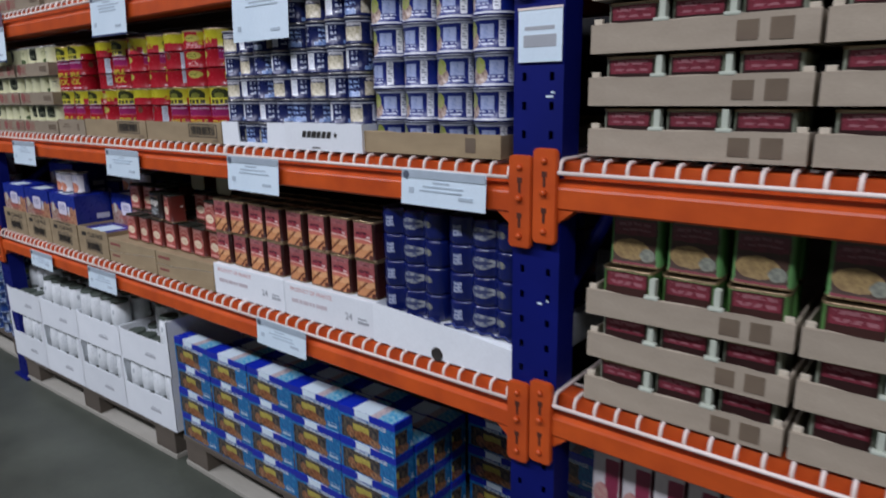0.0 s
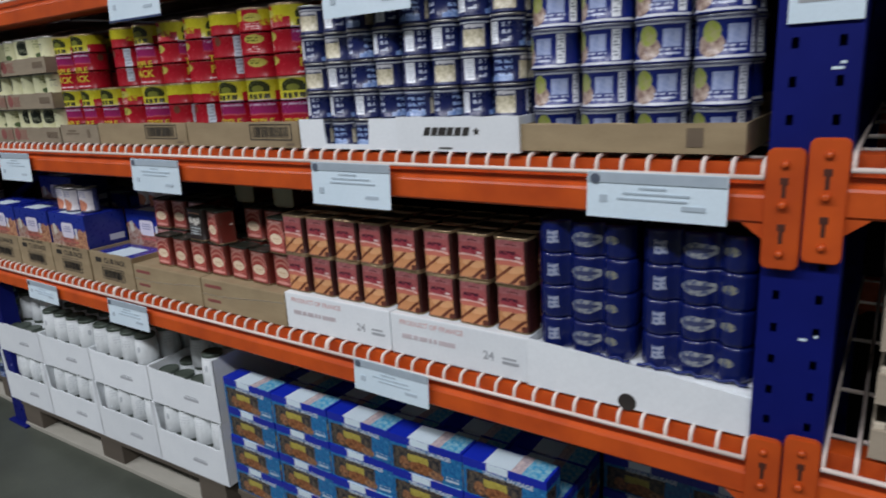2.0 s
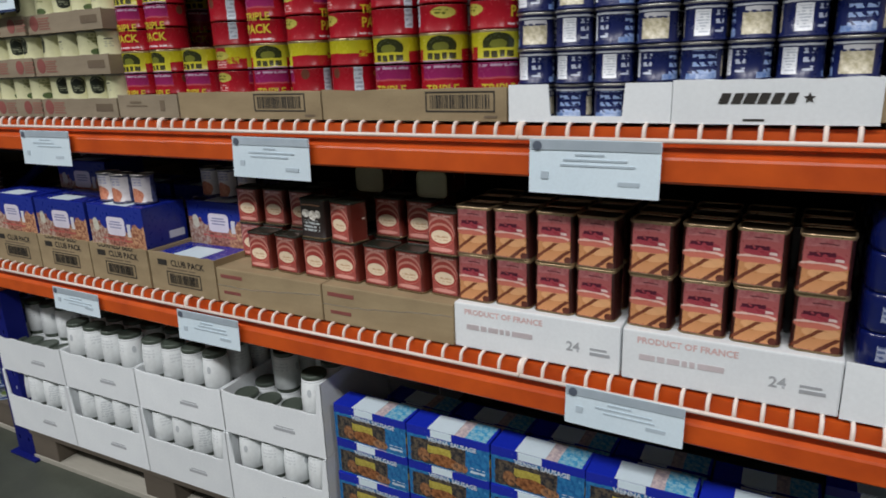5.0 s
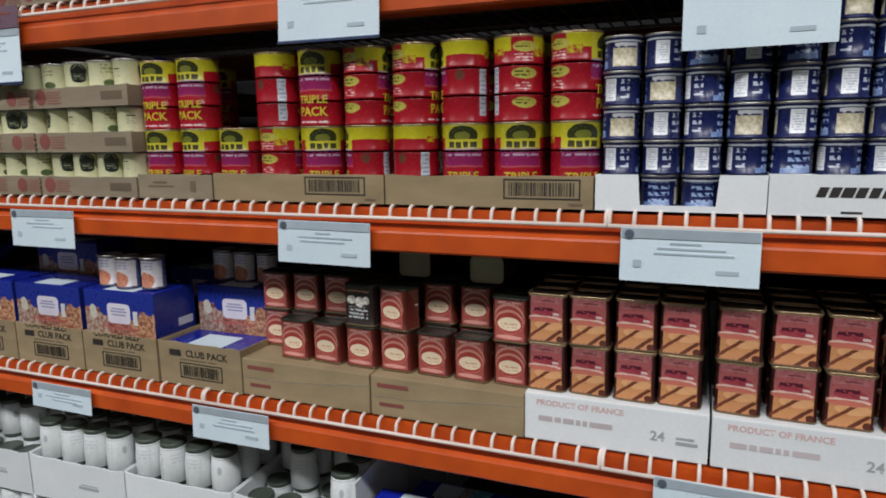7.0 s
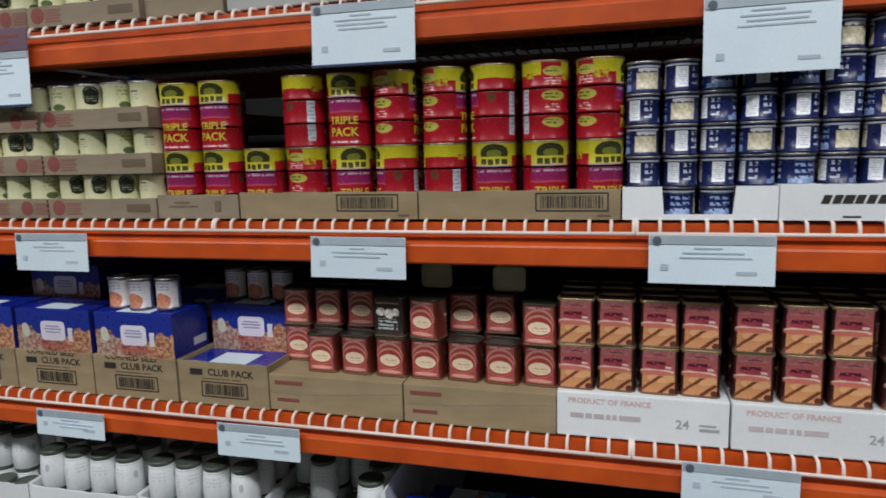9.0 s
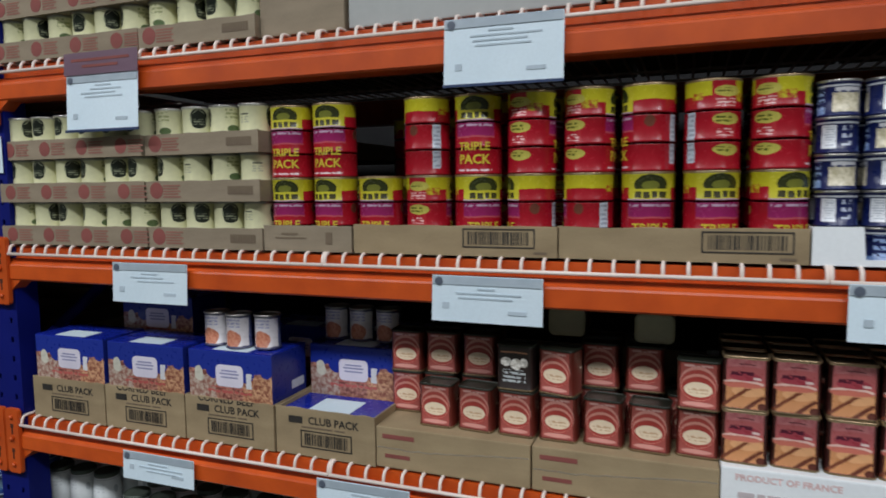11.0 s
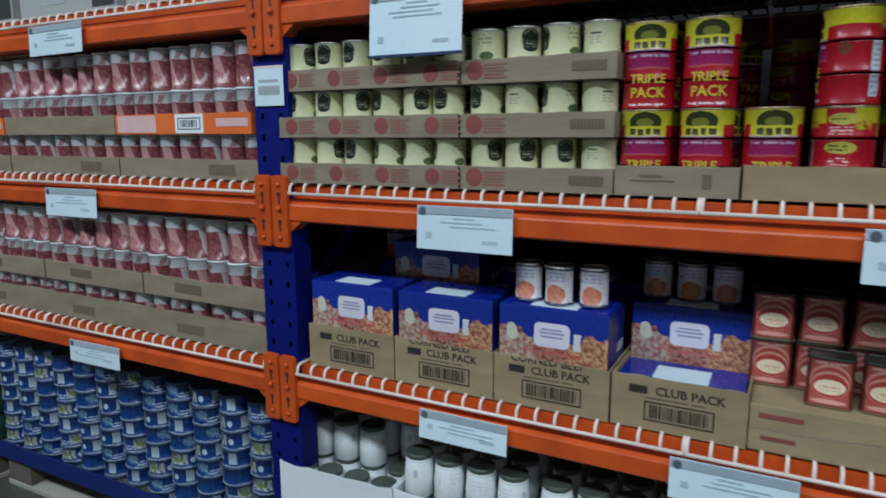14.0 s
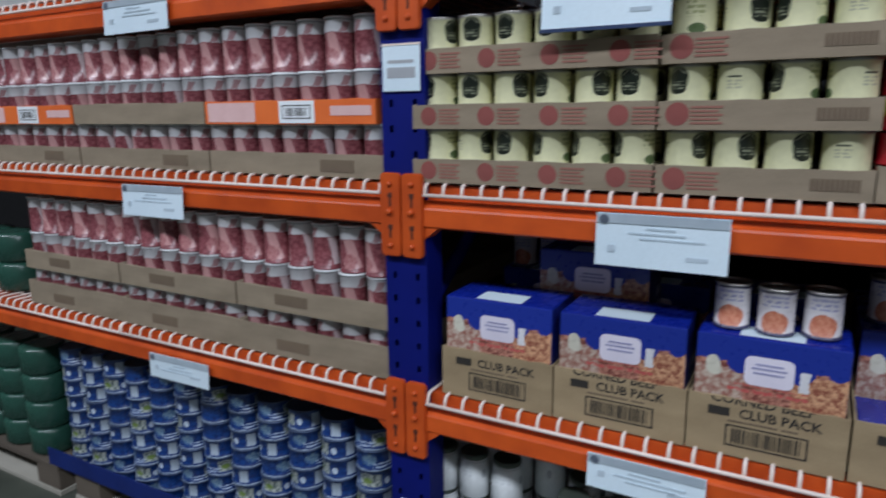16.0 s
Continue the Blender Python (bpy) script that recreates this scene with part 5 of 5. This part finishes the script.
# upper level cartons; the unseen ones are added to block light from above
for x0, x1, h, mat in ((-2.612, -2.415, 0.16, "card_grey"), (-2.405, -1.92, 0.26, "grey_box"), (-1.91, -1.42, 0.26, "card_grey"), (-1.41, -0.92, 0.26, "card_grey"), (-0.91, -0.67, 0.26, "card_grey"),
                       (-0.55, -0.02, 0.26, "card_grey"), (0.0, 0.55, 0.26, "card_grey"), (0.57, 1.1, 0.26, "card_grey"), (1.12, 2.1, 0.26, "card_grey"),
                       (-3.90, -3.475, 0.30, "grey_box"), (-4.36, -3.94, 0.30, "grey_box"), (-4.80, -4.40, 0.30, "grey_box"), (-5.4, -4.84, 0.30, "grey_box"), (-6.1, -5.45, 0.30, "grey_box")):
    c = closed_carton(x1 - x0, 0.85, h, mat)
    c.matrix_basis = pose((x0 + x1) / 2, 1.066, L3)
    if mat == "grey_box" and x1 < -3.4:
        w = x1 - x0
        # upright dark strip painted for the shaded gap beside the next box
        print_on(c, "dark_panel", boxes((-0.045, 0.045, -0.0008, 0, 0.01, 0.28)), "black_box", w / 2 - 0.05, 0)
        print_on(c, "dark_panel", boxes((-0.055, 0.055, -0.0008, 0, 0.075, 0.19)), "black_box", -w / 2 + 0.15, 0)
        print_on(c, "small_print", boxes((-0.05, 0.05, -0.0008, 0, 0.03, 0.045), (-0.05, 0.02, -0.0008, 0, 0.052, 0.06)), "grey_ink", -w / 2 + 0.16, 0)

# east bay: trays of meat tins
for base, trays in ((L2 + 0.026, 5), (L1 + 0.022, 3)):
    for layer in range(trays):
        z = base + 0.0830 * layer
        for k in range(4):
            w = 0.334
            x = (-0.352 if trays == 5 else -0.340) + 0.342 * k
            t = open_tray(w, DEEP, 0.046, "card_light")
            t.matrix_basis = jig(x, 1.060 if trays == 5 else 1.054, z - 0.006, 0, 0.8)
            print_on(t, "round_print", boxes((-0.015, 0.015, -0.0006, 0, -0.014, 0.014), (0.030, 0.060, -0.0006, 0, -0.015, 0.015)), "faint", 0.075, 0.023)
            for s in (-1, 1):
                part("corner_post", boxes((s * (w / 2 - 0.010) - 0.007, s * (w / 2 - 0.010) + 0.007, 0.0045, 0.012, 0.003, 0.054), bevel=0.001), "card_edge", t)
            for s in (-1, 1):
                part("divider", boxes((s * 0.052 - 0.005, s * 0.052 + 0.005, 0.0045, 0.020, 0.003, 0.078), bevel=0.001), "divider", t, "pale divider between tins")
                part("tab", boxes((s * 0.052 - 0.012, s * 0.052 + 0.012, -0.001, 0.010, 0.0440, 0.0500), bevel=0.002), "divider", t)
            for row in range(2):
                for j in range(3):
                    kind = "greenlow" if trays == 3 and layer == 2 else "maroon"
                    stock(square_tin, jig(x - 0.104 + 0.104 * j, 1.104 + 0.066 * row, z - 0.002, 0), kind)
    if trays == 3:
        for k in range(4):
            for j in range(3):
                for row in range(2):
                    stock(square_tin, jig(-0.340 + 0.342 * k - 0.104 + 0.104 * j, 1.124 + 0.066 * row, base + 0.083 * 2 + 0.0795, 0), "greentin")
for k in range(8):
    b = thing("snack_box", "small white and pink printed box on a pallet", "box", "pink and white boxes")
    part("body", printed_box(0.055, 0.12, 0.15), "pinkbox pinkbox pinkbox".split(), b)
    b.matrix_basis = pose(-0.485 + 0.062 * k, 1.12, 0.46, 0, 0, RND.uniform(-3, 3))
for j in range(3):
    for k in range(2):
        c = closed_carton(0.36, 0.5, 0.114, "card")
        c.matrix_basis = pose(-0.34 + 0.37 * k, 1.11, 0.1165 + 0.1145 * j)
copy_thing(ob, pose(0.10, 1.10, 0))


# ---- price signs ----
def price_sign(w, h, header, seed):
    s = thing("price_sign", "pale blue-white paper price sign hanging on the beam" if not header else "price sign with a dark purple header on the beam", "sign", "price signs")
    bm = boxes((-w / 2, w / 2, -0.0012, 0, -h, 0))
    bmesh.ops.subdivide_edges(bm, edges=bm.edges[:], cuts=6, use_grid_fill=True)
    rnd = random.Random(seed)
    tw, bw = rnd.uniform(-0.001, 0.001), rnd.uniform(-0.001, 0.0)
    for v in bm.verts:
        v.co.y += tw * (v.co.x / w) * (v.co.z / -h) * 2 + bw * math.sin(math.pi * (v.co.x / w + 0.5)) * (v.co.z / -h)
    part("card", bm, "paper", s)
    top = 0.0
    if header:
        top = 0.046
        part("header", boxes((-w / 2 - 0.003, w / 2 + 0.003, -0.005, -0.0035, -top, 0.004)), "purple", s, "dark purple header strip")
        part("header_print", boxes((-w / 2 + 0.02, w / 2 - 0.02, -0.0058, -0.0048, -0.016, -0.010), (-w / 4, w / 4, -0.0058, -0.0048, -0.030, -0.024)), "red_ink", s)
        part("sleeve_edge", boxes((-w / 2 - 0.003, w / 2 + 0.003, -0.004, -0.001, -h - 0.006, -h)), "sleeve", s)
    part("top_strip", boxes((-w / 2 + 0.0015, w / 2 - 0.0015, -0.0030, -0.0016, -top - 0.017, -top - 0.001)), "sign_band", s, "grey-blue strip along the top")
    rows = []
    for k in range(3 + (h > 0.1)):
        z = -top - 0.024 - 0.0085 * k
        a, b = rnd.uniform(0.15, 0.3) * w, rnd.uniform(0.18, 0.36) * w
        rows.append((-a if k else -a * 0.5, b if k else b * 0.4, -0.0026, -0.0012, z - 0.0016, z + 0.0016))
    rows.append((w * 0.20, w * 0.36, -0.0026, -0.0012, -h + 0.018, -h + 0.025))
    rows.append((-w * 0.40, -w * 0.34, -0.0026, -0.0012, -h + 0.024, -h + 0.036))
    part("print", boxes(*rows), "sign_ink", s)["kind"] = "stuff"
    part("round_mark", turned(round_section(0.008, 16), [(0, 0), (0, 0.0006)]), "sign_mark", s, m=pose(-w / 2 + 0.014, -0.0032, -top - 0.011, 90))
    return s


SIGNS = [
    (-0.814, 1.141, 0.212, 0.072, 0), (-1.432, 1.139, 0.213, 0.089, 0), (-2.115, 1.129, 0.211, 0.086, 0), (-2.904, 1.130, 0.213, 0.090, 0), (-4.156, 1.124, 0.230, 0.080, 0),
    (-2.907, 0.684, 0.206, 0.066, 0), (-2.380, 0.694, 0.210, 0.077, 0), (-1.368, 0.705, 0.204, 0.073, 0), (-4.116, 0.668, 0.226, 0.066, 0),
    (-3.010, 1.600, 0.210, 0.168, 1), (-2.083, 1.592, 0.217, 0.116, 2), (-1.351, 1.545, 0.211, 0.128, 0), (-4.154, 1.575, 0.233, 0.080, 0),
]
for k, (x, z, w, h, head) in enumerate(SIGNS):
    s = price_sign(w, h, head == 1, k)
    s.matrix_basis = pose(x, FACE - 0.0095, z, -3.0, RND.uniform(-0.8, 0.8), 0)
    if head == 2:
        part("sleeve_edge", boxes((-w / 2 - 0.001, w / 2 + 0.001, -0.003, 0.001, -h - 0.005, -h)), "sleeve", s)


def post_tag():
    t = thing("post_tag", "small white paper tag taped on the blue upright", "label", "tags on the uprights")
    part("card", boxes((-0.043, 0.043, -0.001, 0, -0.043, 0.043)), "paper", t)
    part("print", boxes((-0.032, 0.032, -0.0016, -0.0008, -0.018, 0.002), (-0.030, 0.028, -0.0016, -0.0008, 0.010, 0.016)), "grey_ink", t)
    part("edge", boxes((-0.044, 0.044, -0.002, -0.0005, 0.043, 0.047)), "wire", t)
    return t


stock(post_tag, pose(-0.608, FACE + 0.007, 1.384))
stock(post_tag, pose(-3.411, FACE + 0.007, 1.383))
